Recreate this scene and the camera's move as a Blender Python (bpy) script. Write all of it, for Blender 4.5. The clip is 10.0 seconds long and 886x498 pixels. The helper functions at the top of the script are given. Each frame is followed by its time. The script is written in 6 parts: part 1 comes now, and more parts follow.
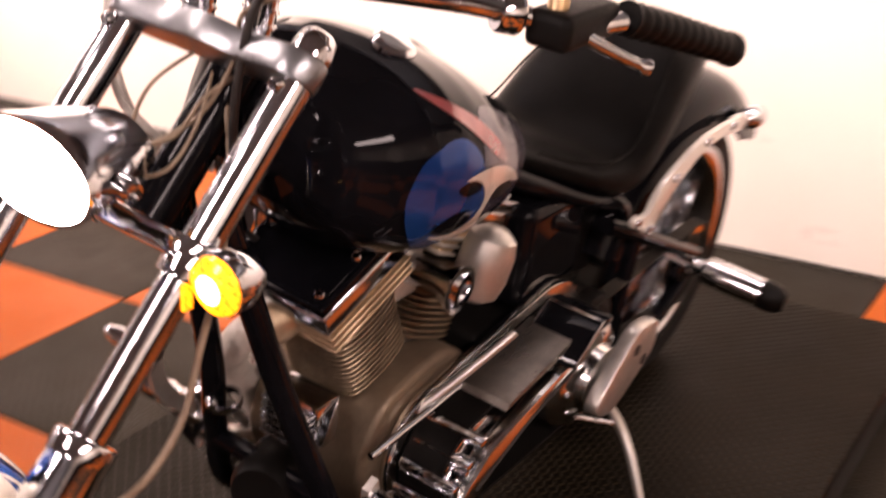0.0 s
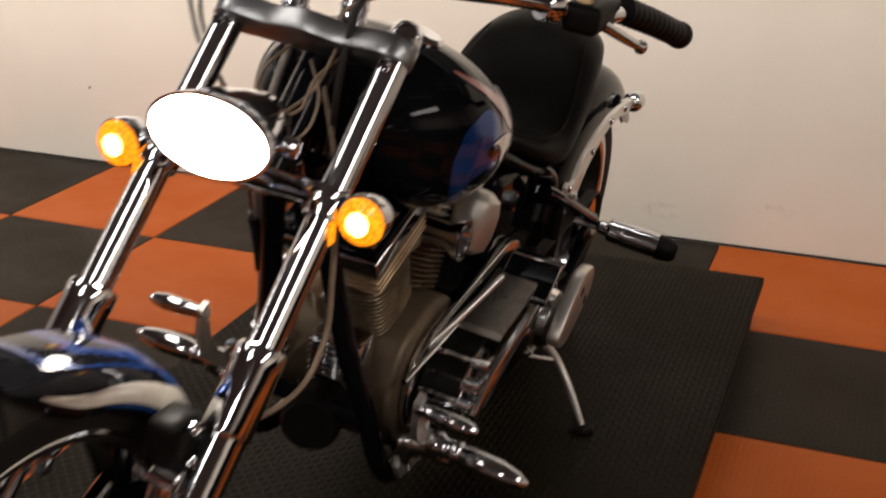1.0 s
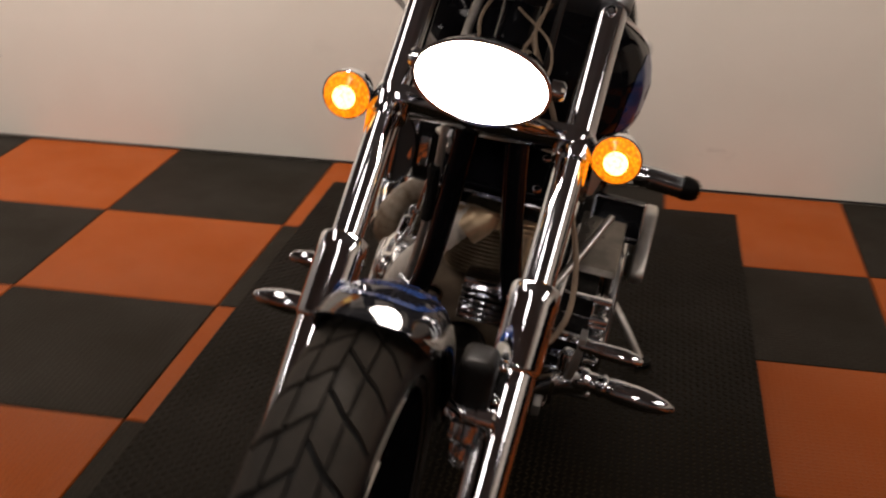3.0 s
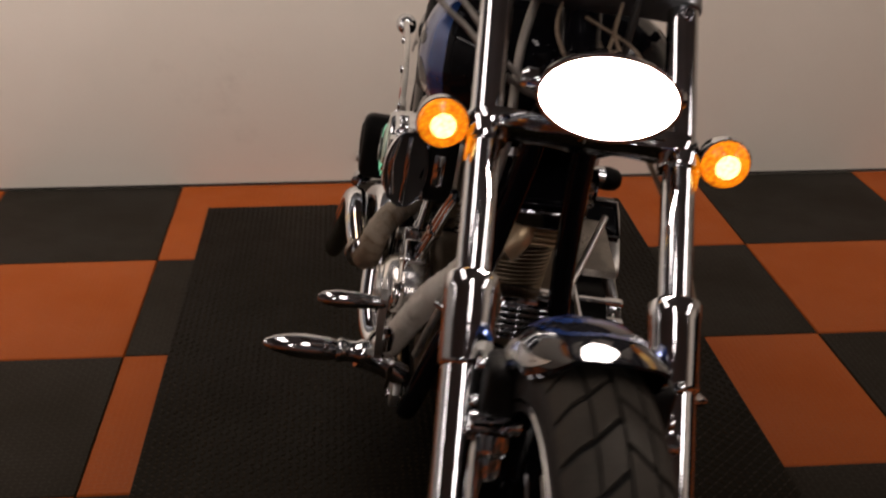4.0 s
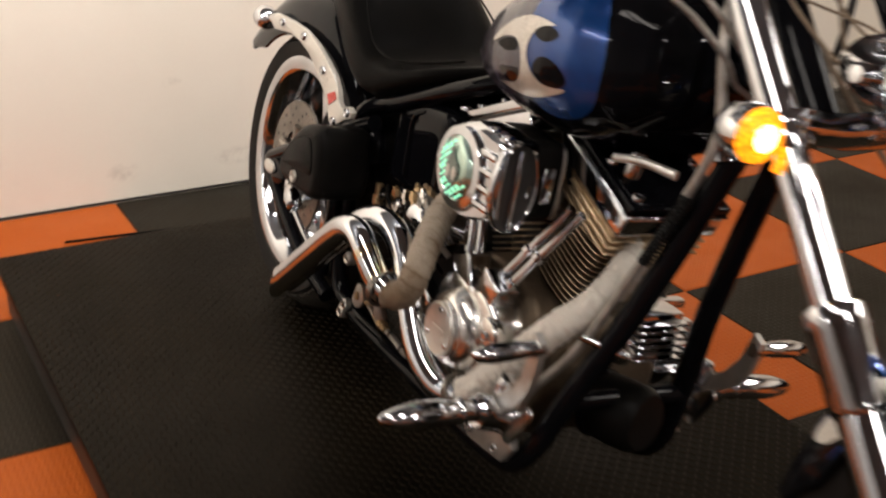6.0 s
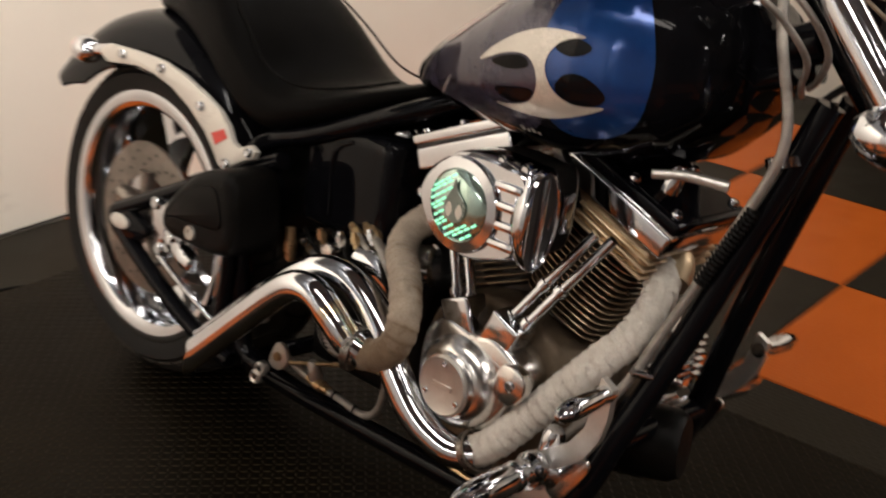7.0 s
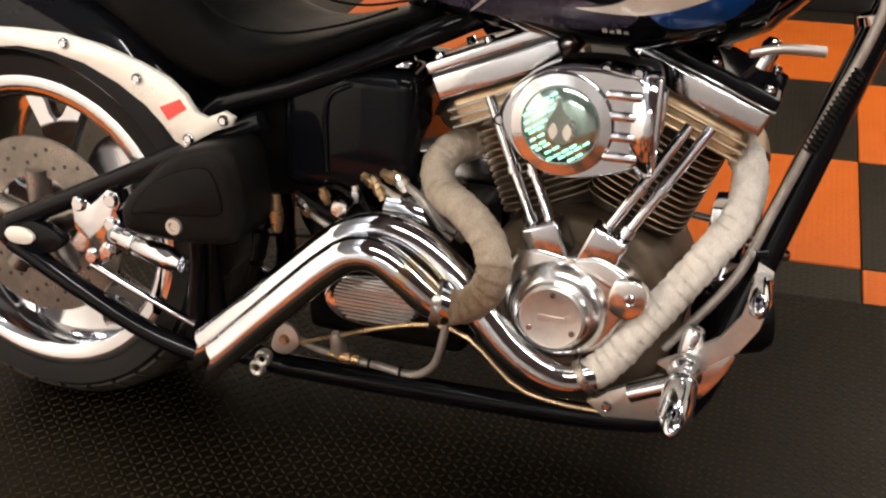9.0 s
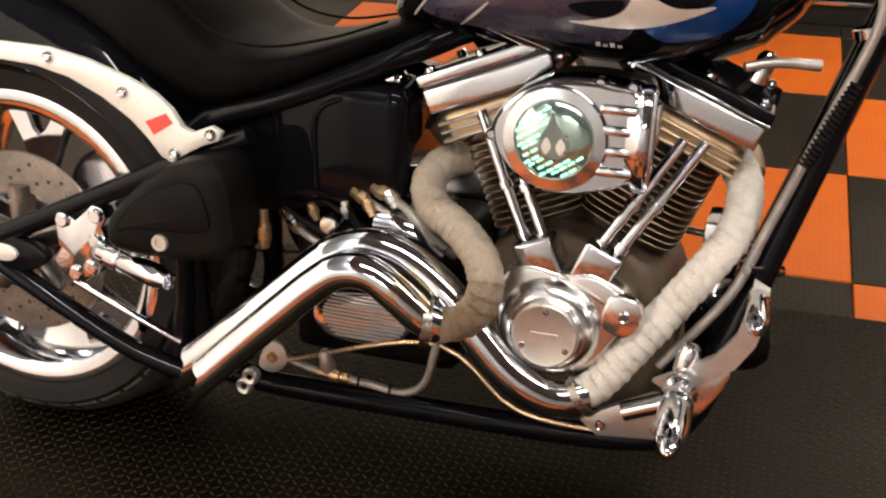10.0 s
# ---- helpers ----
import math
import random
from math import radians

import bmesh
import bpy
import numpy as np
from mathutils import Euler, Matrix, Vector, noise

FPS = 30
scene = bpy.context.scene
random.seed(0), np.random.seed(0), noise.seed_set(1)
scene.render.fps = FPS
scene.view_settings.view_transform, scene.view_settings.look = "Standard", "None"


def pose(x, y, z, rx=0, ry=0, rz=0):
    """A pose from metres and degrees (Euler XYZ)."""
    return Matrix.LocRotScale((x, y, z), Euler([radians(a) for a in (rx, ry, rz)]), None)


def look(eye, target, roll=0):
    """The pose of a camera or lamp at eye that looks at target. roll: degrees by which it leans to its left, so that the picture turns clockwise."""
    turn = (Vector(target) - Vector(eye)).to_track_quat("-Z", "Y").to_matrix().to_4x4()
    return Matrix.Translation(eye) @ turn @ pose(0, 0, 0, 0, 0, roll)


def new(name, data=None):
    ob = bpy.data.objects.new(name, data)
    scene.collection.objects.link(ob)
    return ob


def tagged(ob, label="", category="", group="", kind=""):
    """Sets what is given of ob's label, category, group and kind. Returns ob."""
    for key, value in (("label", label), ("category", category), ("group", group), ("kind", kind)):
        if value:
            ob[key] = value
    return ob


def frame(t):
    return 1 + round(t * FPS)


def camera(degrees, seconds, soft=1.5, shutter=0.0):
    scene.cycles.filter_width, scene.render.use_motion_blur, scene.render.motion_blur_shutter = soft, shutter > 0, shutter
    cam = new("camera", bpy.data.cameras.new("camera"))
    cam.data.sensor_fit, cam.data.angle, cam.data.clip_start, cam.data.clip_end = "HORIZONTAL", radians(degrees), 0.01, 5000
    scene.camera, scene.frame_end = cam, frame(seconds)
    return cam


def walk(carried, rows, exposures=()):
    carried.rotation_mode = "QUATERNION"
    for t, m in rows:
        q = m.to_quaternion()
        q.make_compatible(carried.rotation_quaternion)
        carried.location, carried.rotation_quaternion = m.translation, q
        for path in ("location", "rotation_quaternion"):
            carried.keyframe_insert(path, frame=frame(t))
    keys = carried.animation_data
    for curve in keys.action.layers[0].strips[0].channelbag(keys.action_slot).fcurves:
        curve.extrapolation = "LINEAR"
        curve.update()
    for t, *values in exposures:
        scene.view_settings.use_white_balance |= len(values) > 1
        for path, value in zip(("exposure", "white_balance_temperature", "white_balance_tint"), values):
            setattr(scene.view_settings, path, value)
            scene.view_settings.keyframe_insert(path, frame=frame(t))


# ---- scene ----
cam = camera(41.4, 10.0, soft=2.1, shutter=0.8)

PATH = [
    (0, (1.854, -2.659, 1.421), (0.835, -1.12, 0.65), -1.0),
    (0.3, (1.767, -2.822, 1.417), (0.931, -1.153, 0.699), -1.7),
    (0.6, (1.696, -2.976, 1.451), (0.989, -1.275, 0.672), -1.3),
    (1, (1.677, -3.161, 1.459), (1.009, -1.427, 0.72), 0.2),
    (1.2, (1.673, -3.237, 1.458), (1.020, -1.559, 0.709), 0.6),
    (1.5, (1.634, -3.338, 1.456), (1.001, -1.603, 0.689), 1.1),
    (2, (1.455, -3.45, 1.453), (0.91, -1.678, 0.705), 0.9),
    (2.5, (1.283, -3.453, 1.445), (0.737, -1.694, 0.666), 1.1),
    (2.7, (1.226, -3.432, 1.439), (0.755, -1.656, 0.649), 1.6),
    (3.8, (0.671, -3.319, 1.446), (0.757, -1.477, 0.673), -0.6),
    (4.1, (0.547, -3.308, 1.445), (0.735, -1.484, 0.647), 0.6),
    (4.5, (0.4, -3.219, 1.412), (0.694, -1.406, 0.622), -1.1),
    (5, (0.215, -3.137, 1.414), (0.689, -1.36, 0.627), 1.5),
    (5.5, (-0.041, -3.009, 1.424), (0.7, -1.333, 0.623), 0.0),
    (6, (-0.199, -2.764, 1.402), (0.720, -1.19, 0.577), 2.2),
    (6.2, (-0.225, -2.636, 1.392), (0.753, -1.097, 0.569), 1.3),
    (7.3, (-0.52, -2.15, 1.381), (0.94, -1.101, 0.504), 1.6),
    (7.5, (-0.53, -2.066, 1.398), (0.944, -1.072, 0.481), 0.7),
    (8, (-0.588, -1.837, 1.372), (1.027, -1.028, 0.514), 0.1),
    (8.5, (-0.639, -1.666, 1.355), (1.015, -1.075, 0.397), -1.4),
    (9, (-0.682, -1.589, 1.36), (0.991, -1.079, 0.391), -0.8),
    (9.5, (-0.664, -1.576, 1.354), (1.0215, -1.0608, 0.416), -0.5),
    (10, (-0.661, -1.574, 1.353), (1.029, -1.086, 0.402), -0.5),
]
walk(cam, [(t, look(eye, target, roll)) for t, eye, target, roll in PATH], exposures=[
    (0.0, 1.38, 7150, 36), (0.6, 0.95, 6750, 26), (1.0, 0.15, 6600, 14), (1.5, 0.0, 6650, 14), (2.5, -0.1, 6700, 16), (4.1, -0.60, 6750, 20), (5.0, -0.24, 6650, 16), (5.5, 0.05, 6550, 14), (6.0, 0.60, 6550, 13), (7.3, 0.45, 6600, 12), (8.0, 0.92, 6200, 10), (8.5, 1.22, 6300, 11), (10.0, 1.42, 6450, 12)])

# ---- light ----
world = bpy.data.worlds.new("room_air")
world.use_nodes = True
scene.world = world
world.node_tree.nodes["Background"].inputs["Color"].default_value = (0.9, 0.85, 0.8, 1)
world.node_tree.nodes["Background"].inputs["Strength"].default_value = 0.005

CEILING = 2.2


def strip_lamp(x, y, sx, sy, watts, tilt):
    data = bpy.data.lights.new("ceiling_lamp", "AREA")
    data.shape, data.size, data.size_y, data.energy, data.color = "RECTANGLE", sx, sy, watts, (1.0, 0.96, 0.91)
    ob = new("ceiling_lamp_light", data)
    ob.matrix_world = pose(x, y, CEILING - 0.055, tilt) @ Matrix.Translation((0, 0, -0.033))
    return ob


# x, y, size along x and y, watts, tilt towards the long wall
# first eight are added fills; the last two match squares mirrored in the tank
LAMPS = [(-2.25, -0.62, 1.2, 0.16, 36, 72), (-0.60, -0.62, 1.2, 0.16, 24, 72), (1.05, -0.62, 1.2, 0.16, 13, 72), (2.70, -0.62, 1.2, 0.16, 11, 72), (3.00, -2.75, 0.50, 1.5, 22, 0), (-2.75, -1.7, 0.14, 1.2, 13, 0),
         (0.02, -1.75, 0.26, 1.3, 5, 0), (0.70, -3.10, 0.12, 1.0, 7, 0), (-0.3, -5.1, 0.20, 0.60, 22, 0), (1.7, -5.1, 0.20, 0.60, 20, 0)]
for lx, ly, lsx, lsy, lw, lt in LAMPS:
    strip_lamp(lx, ly, lsx, lsy, lw, lt)


# ---- materials ----
def nodes_of(name):
    m = bpy.data.materials.new(name)
    m.use_nodes = True
    t = m.node_tree
    return m, t, t.nodes["Principled BSDF"]


def put(t, kind, **values):
    n = t.nodes.new(kind)
    for k, v in values.items():
        n.inputs[k].default_value = v
    return n


def calc(t, op, a, b=0.0, c=0.0):
    n = t.nodes.new("ShaderNodeMath")
    n.operation = op
    for i, v in enumerate((a, b, c)):
        if isinstance(v, (int, float)):
            n.inputs[i].default_value = v
        else:
            t.links.new(v, n.inputs[i])
    return n.outputs[0]


def mixed(t, fac, a, b):
    n = t.nodes.new("ShaderNodeMix")
    n.data_type = "RGBA"
    for i, v in ((0, fac), (6, a), (7, b)):
        if isinstance(v, (int, float)):
            n.inputs[i].default_value = v
        elif isinstance(v, tuple):
            n.inputs[i].default_value = (*v, 1)
        else:
            t.links.new(v, n.inputs[i])
    return n.outputs[2]


def noise_of(t, scale, detail=4.0, rough=0.55, lo=0.4, hi=0.6):
    co = t.nodes.new("ShaderNodeTexCoord")
    n = put(t, "ShaderNodeTexNoise", Scale=scale, Detail=detail, Roughness=rough)
    t.links.new(co.outputs["Object"], n.inputs["Vector"])
    r = put(t, "ShaderNodeMapRange", **{"From Min": lo, "From Max": hi})
    t.links.new(n.outputs["Fac"], r.inputs["Value"])
    return r.outputs["Result"]


def stuff(name, a, b, rough=0.5, metal=0.0, coarse=6.0, fine=90.0, bump=0.0, coat=0.0, rough_var=0.1, spec=0.5, step=0.0008):
    """Two colours mixed by coarse noise, fine noise in the roughness and the relief."""
    m, t, p = nodes_of(name)
    big, small = noise_of(t, coarse), noise_of(t, fine, 5.0, 0.6, 0.3, 0.7)
    t.links.new(mixed(t, calc(t, "MULTIPLY_ADD", small, 0.25, calc(t, "MULTIPLY", big, 0.75)), a, b), p.inputs["Base Color"])
    t.links.new(calc(t, "MULTIPLY_ADD", calc(t, "MULTIPLY_ADD", big, 0.5, calc(t, "MULTIPLY", small, 0.5)), rough_var, max(rough - rough_var / 2, 0.01)), p.inputs["Roughness"])
    p.inputs["Metallic"].default_value = metal
    p.inputs["Coat Weight"].default_value = coat
    p.inputs["Coat Roughness"].default_value = 0.04
    p.inputs["Specular IOR Level"].default_value = spec
    if bump:
        n = put(t, "ShaderNodeBump", Strength=bump, Distance=step)
        t.links.new(small, n.inputs["Height"])
        t.links.new(n.outputs["Normal"], p.inputs["Normal"])
    return m


def tread_plate(name, a, b, pitch, rough):
    """Plastic with raised diamond lugs in two directions, as relief."""
    m, t, p = nodes_of(name)
    co = t.nodes.new("ShaderNodeTexCoord")
    s = t.nodes.new("ShaderNodeSeparateXYZ")
    t.links.new(co.outputs["Object"], s.inputs[0])
    u, v = calc(t, "DIVIDE", s.outputs[0], pitch), calc(t, "DIVIDE", s.outputs[1], pitch)
    fu, fv = calc(t, "SUBTRACT", calc(t, "FRACT", u), 0.5), calc(t, "SUBTRACT", calc(t, "FRACT", v), 0.5)
    odd = calc(t, "ABSOLUTE", calc(t, "FLOORED_MODULO", calc(t, "ADD", calc(t, "FLOOR", u), calc(t, "FLOOR", v)), 2.0))
    sign = calc(t, "MULTIPLY_ADD", odd, -2.0, 1.0)
    along = calc(t, "ADD", fu, calc(t, "MULTIPLY", sign, fv))
    across = calc(t, "SUBTRACT", fu, calc(t, "MULTIPLY", sign, fv))
    e = calc(t, "ADD", calc(t, "POWER", calc(t, "DIVIDE", along, 0.72), 2.0), calc(t, "POWER", calc(t, "DIVIDE", across, 0.26), 2.0))
    lug = t.nodes.new("ShaderNodeClamp")
    t.links.new(calc(t, "MULTIPLY", calc(t, "SUBTRACT", 1.0, e), 2.0), lug.inputs[0])
    big, small = noise_of(t, 2.2), noise_of(t, 130.0, 4.0, 0.6, 0.3, 0.7)
    tone = calc(t, "MULTIPLY_ADD", lug.outputs[0], 0.5, calc(t, "MULTIPLY_ADD", small, 0.2, calc(t, "MULTIPLY", big, 0.3)))
    t.links.new(mixed(t, tone, a, b), p.inputs["Base Color"])
    t.links.new(calc(t, "MULTIPLY_ADD", big, 0.18, rough - 0.09), p.inputs["Roughness"])
    p.inputs["Specular IOR Level"].default_value = 0.12
    n = put(t, "ShaderNodeBump", Strength=0.7, Distance=0.0016)
    t.links.new(calc(t, "MULTIPLY_ADD", small, 0.12, lug.outputs[0]), n.inputs["Height"])
    t.links.new(n.outputs["Normal"], p.inputs["Normal"])
    return m


def glowing(name, color, strength, base=(0.8, 0.8, 0.8)):
    m, t, p = nodes_of(name)
    p.inputs["Base Color"].default_value = (*base, 1)
    p.inputs["Emission Color"].default_value = (*color, 1)
    p.inputs["Emission Strength"].default_value = strength
    p.inputs["Roughness"].default_value = 0.2
    return m


CHROME = stuff("chrome", (0.62, 0.635, 0.66), (0.55, 0.56, 0.58), 0.07, 1.0, 9, 160, 0.05, rough_var=0.06)
POLISHED = stuff("polished_aluminium", (0.74, 0.73, 0.71), (0.62, 0.60, 0.57), 0.16, 1.0, 12, 200, 0.08, rough_var=0.1)
SATIN = stuff("satin_aluminium", (0.66, 0.64, 0.60), (0.52, 0.49, 0.44), 0.38, 0.85, 14, 180, 0.12, rough_var=0.16)
BRUSHED = stuff("brushed_grey_alloy", (0.30, 0.31, 0.325), (0.24, 0.25, 0.26), 0.32, 0.95, 14, 180, 0.1, rough_var=0.12)
STEEL = stuff("brake_disc_steel", (0.26, 0.23, 0.20), (0.16, 0.145, 0.125), 0.32, 0.9, 20, 240, 0.15, rough_var=0.16)
BRONZE = stuff("heat_tanned_alloy", (0.56, 0.43, 0.28), (0.38, 0.27, 0.16), 0.42, 0.75, 16, 140, 0.15, rough_var=0.2)
CAST = stuff("polished_cast_cover", (0.74, 0.73, 0.71), (0.67, 0.65, 0.62), 0.25, 1.0, 8, 60, 0.02, rough_var=0.06)
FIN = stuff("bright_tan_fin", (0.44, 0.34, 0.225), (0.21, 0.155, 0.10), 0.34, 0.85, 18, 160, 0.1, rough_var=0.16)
# barrel coloured dark so the gaps between the tan fins read as shaded
SHADED_BARREL = stuff("shade_darkened_barrel", (0.05, 0.038, 0.028), (0.03, 0.023, 0.018), 0.6, 0.2, 18, 160, 0.2)
GLOSS_BLACK = stuff("gloss_black_paint", (0.003, 0.003, 0.004), (0.005, 0.005, 0.006), 0.035, 0.0, 4, 200, 0.0, coat=0.0, rough_var=0.02, spec=0.11)
SATIN_BLACK = stuff("satin_black_plastic", (0.0035, 0.0031, 0.0028), (0.0065, 0.0058, 0.0052), 0.42, 0.0, 8, 220, 0.25, rough_var=0.16, spec=0.07)
LEATHER = stuff("black_leather", (0.0028, 0.0025, 0.0023), (0.0065, 0.0058, 0.0052), 0.36, 0.0, 5, 260, 0.5, rough_var=0.18, spec=0.025, step=0.0006)
RUBBER = stuff("tyre_rubber", (0.022, 0.019, 0.0155), (0.044, 0.037, 0.029), 0.75, 0.0, 7, 160, 0.3, rough_var=0.2, spec=0.15)
CLEAN_RUBBER = stuff("black_tyre_rubber", (0.007, 0.0066, 0.006), (0.012, 0.011, 0.010), 0.6, 0.0, 7, 160, 0.3, rough_var=0.2, spec=0.15)
HOSE = stuff("braided_hose", (0.42, 0.39, 0.35), (0.26, 0.24, 0.21), 0.38, 0.5, 30, 500, 0.5, rough_var=0.2)
LOOM = stuff("tan_cable_sheath", (0.26, 0.19, 0.125), (0.17, 0.12, 0.08), 0.5, 0.1, 20, 300, 0.2)
WIRE = stuff("grey_cable_sheath", (0.022, 0.019, 0.017), (0.014, 0.012, 0.011), 0.4, 0.0, 20, 300, 0.2, spec=0.3)
BLUE = stuff("blue_metallic_paint", (0.006, 0.036, 0.165), (0.008, 0.064, 0.25), 0.20, 0.40, 10, 900, 0.0, coat=0.25, rough_var=0.1)
SILVER = stuff("silver_flame_paint", (0.62, 0.58, 0.50), (0.50, 0.47, 0.41), 0.28, 0.2, 9, 600, 0.0, coat=1.0, rough_var=0.1)
NAVY = stuff("dark_navy_paint", (0.004, 0.012, 0.050), (0.005, 0.018, 0.075), 0.16, 0.2, 10, 900, 0.0, coat=0.2, rough_var=0.06, spec=0.2)
VIOLET = stuff("grey_violet_paint", (0.058, 0.050, 0.074), (0.034, 0.030, 0.054), 0.25, 0.35, 12, 600, 0.0, coat=0.3, rough_var=0.1)
MAROON = stuff("maroon_pinstripe_paint", (0.34, 0.060, 0.055), (0.20, 0.030, 0.035), 0.25, 0.1, 12, 600, 0.0, coat=1.0, rough_var=0.1)
STRUT = stuff("silver_painted_strut", (0.70, 0.66, 0.58), (0.60, 0.56, 0.49), 0.30, 0.15, 5, 300, 0.05, coat=0.4, rough_var=0.12)
RED = stuff("red_reflector", (0.72, 0.07, 0.05), (0.60, 0.05, 0.04), 0.25, 0.0, 20, 400, 0.1)
STRAW = stuff("straw_tinted_chrome", (0.76, 0.68, 0.52), (0.66, 0.54, 0.36), 0.10, 1.0, 30, 300, 0.05)
COPPER = stuff("brassy_fitting", (0.62, 0.44, 0.24), (0.48, 0.34, 0.20), 0.3, 0.9, 30, 300, 0.1)
WALL = stuff("cream_wall_paint", (0.80, 0.74, 0.64), (0.75, 0.69, 0.59), 0.62, 0.0, 1.3, 120, 0.12, rough_var=0.15, step=0.0006)
# scuffs: faint grey-brown smears with a shape of their own
wt = WALL.node_tree
wp = wt.nodes["Principled BSDF"]
smear = calc(wt, "MULTIPLY", noise_of(wt, 1.7, 6.0, 0.62, 0.62, 0.78), noise_of(wt, 11.0, 5.0, 0.7, 0.42, 0.66))
where = wt.nodes.new("ShaderNodeTexCoord")
place = wt.nodes.new("ShaderNodeSeparateXYZ")
wt.links.new(where.outputs["Object"], place.inputs[0])
crumbs = noise_of(wt, 24.0, 5.0, 0.7, 0.44, 0.60)
for sx, sz, rx, rz in ((1.02, 0.097, 0.09, 0.035), (1.39, 0.14, 0.08, 0.028), (0.645, 0.092, 0.06, 0.035),
        (0.81, 0.362, 0.04, 0.018)):
    du, dv = calc(wt, "DIVIDE", calc(wt, "SUBTRACT", place.outputs[0], sx), rx), calc(wt, "DIVIDE", calc(wt, "SUBTRACT", place.outputs[2], sz), rz)
    spot = calc(wt, "MAXIMUM", calc(wt, "SUBTRACT", 1.0, calc(wt, "ADD", calc(wt, "MULTIPLY", du, du), calc(wt, "MULTIPLY", dv, dv))), 0.0)
    smear = calc(wt, "MINIMUM", calc(wt, "ADD", smear, calc(wt, "MULTIPLY", calc(wt, "MULTIPLY", spot, crumbs), 0.75)), 1.0)
old = wp.inputs["Base Color"].links[0].from_socket
wt.links.new(mixed(wt, calc(wt, "MULTIPLY", smear, 0.55), old, (0.42, 0.36, 0.29)), wp.inputs["Base Color"])
# for the unseen south wall: dark, so the bike mirrors little from there
DARK_WALL = stuff("dark_reflection_wall", (0.10, 0.105, 0.11), (0.08, 0.084, 0.09), 0.7, 0.0, 1.3, 120, 0.1)
# for the unseen west wall: pale, a bright surface for the chrome to mirror
PALE_WALL = stuff("pale_reflection_wall", (0.46, 0.46, 0.45), (0.40, 0.40, 0.39), 0.7, 0.0, 1.3, 120, 0.1)
# dark grey chosen so paint and chrome mirror a dark ceiling out of view
CEIL = stuff("dark_reflection_ceiling", (0.13, 0.14, 0.155), (0.11, 0.12, 0.13), 0.7, 0.0, 1.3, 120, 0.1)
TILE_ORANGE = tread_plate("orange_floor_tile_plastic", (0.44, 0.092, 0.010), (0.37, 0.075, 0.008), 0.0150, 0.45)
TILE_BLACK = tread_plate("black_floor_tile_plastic", (0.0085, 0.0074, 0.0055), (0.025, 0.0212, 0.0150), 0.0150, 0.50)
DECK = stuff("worn_black_deck", (0.0010, 0.0008, 0.0005), (0.0038, 0.0028, 0.0016), 0.46, 0.0, 3.2, 120, 0.3, rough_var=0.2, spec=0.07)
LUG = stuff("worn_tread_lug", (0.0028, 0.0021, 0.0012), (0.0240, 0.0176, 0.0095), 0.40, 0.0, 4.6, 120, 0.2, rough_var=0.2, spec=0.17)
for m in (DECK, LUG, TILE_BLACK):
    m.node_tree.nodes["Principled BSDF"].inputs["Specular Tint"].default_value = (1.0, 0.76, 0.48, 1)
CRANK = stuff("dull_tan_casting", (0.17, 0.125, 0.08), (0.10, 0.072, 0.047), 0.5, 0.55, 9, 120, 0.08, rough_var=0.15)
SKIRT = stuff("black_painted_steel", (0.012, 0.011, 0.010), (0.020, 0.018, 0.016), 0.5, 0.0, 5, 150, 0.2)
GROUT = stuff("concrete_slab", (0.16, 0.15, 0.13), (0.11, 0.10, 0.09), 0.85, 0.0, 3, 60, 0.3)
HEADLIGHT = glowing("headlight_lens", (1.0, 0.93, 0.82), 150.0)
AMBER = glowing("lit_amber_lens", (1.0, 0.27, 0.005), 1.1, (0.9, 0.3, 0.02))
AMBER_CORE = glowing("lit_amber_bulb", (1.0, 0.66, 0.20), 4.5, (0.9, 0.5, 0.1))
# the moulded prisms of the signal lenses break their glow up
for m, low, high in ((AMBER, 0.5, 2.4), (AMBER_CORE, 3.5, 9.0)):
    t = m.node_tree
    cells = put(t, "ShaderNodeTexVoronoi", Scale=210.0)
    co = t.nodes.new("ShaderNodeTexCoord")
    t.links.new(co.outputs["Object"], cells.inputs["Vector"])
    t.links.new(calc(t, "MULTIPLY_ADD", cells.outputs["Distance"], (low - high) * 1.2, high), t.nodes["Principled BSDF"].inputs["Emission Strength"])
LAMP_GLOW = glowing("lamp_diffuser", (1.0, 0.92, 0.80), 4.0)


# ---- mesh helpers ----
def part(name, bm, material, parent, label="", smooth=38):
    me = bpy.data.meshes.new(name)
    bm.normal_update()
    bm.to_mesh(me)
    bm.free()
    me.materials.append(material)
    if smooth:
        me.shade_smooth()
        me.set_sharp_from_angle(angle=radians(smooth))
    ob = new(name, me)
    if parent is not None:
        ob.parent = parent
    if label:
        tagged(ob, label)
    return ob


def box_bm(lo, hi, bevel=0.0, seg=2, bm=None):
    bm = bm or bmesh.new()
    made = bmesh.ops.create_cube(bm, size=1.0, matrix=Matrix.Translation((Vector(lo) + Vector(hi)) / 2) @ Matrix.Diagonal((*(Vector(hi) - Vector(lo)), 1)))
    if bevel:
        edges = list({e for v in made["verts"] for e in v.link_edges})
        bmesh.ops.bevel(bm, geom=edges, offset=bevel, segments=seg, profile=0.6, affect="EDGES")
    return bm


def thing(name, label, category, m=None, group="", kind=""):
    ob = new(name)
    ob.empty_display_size = 0.1
    if m is not None:
        ob.matrix_world = m
    return tagged(ob, label, category, group, kind)


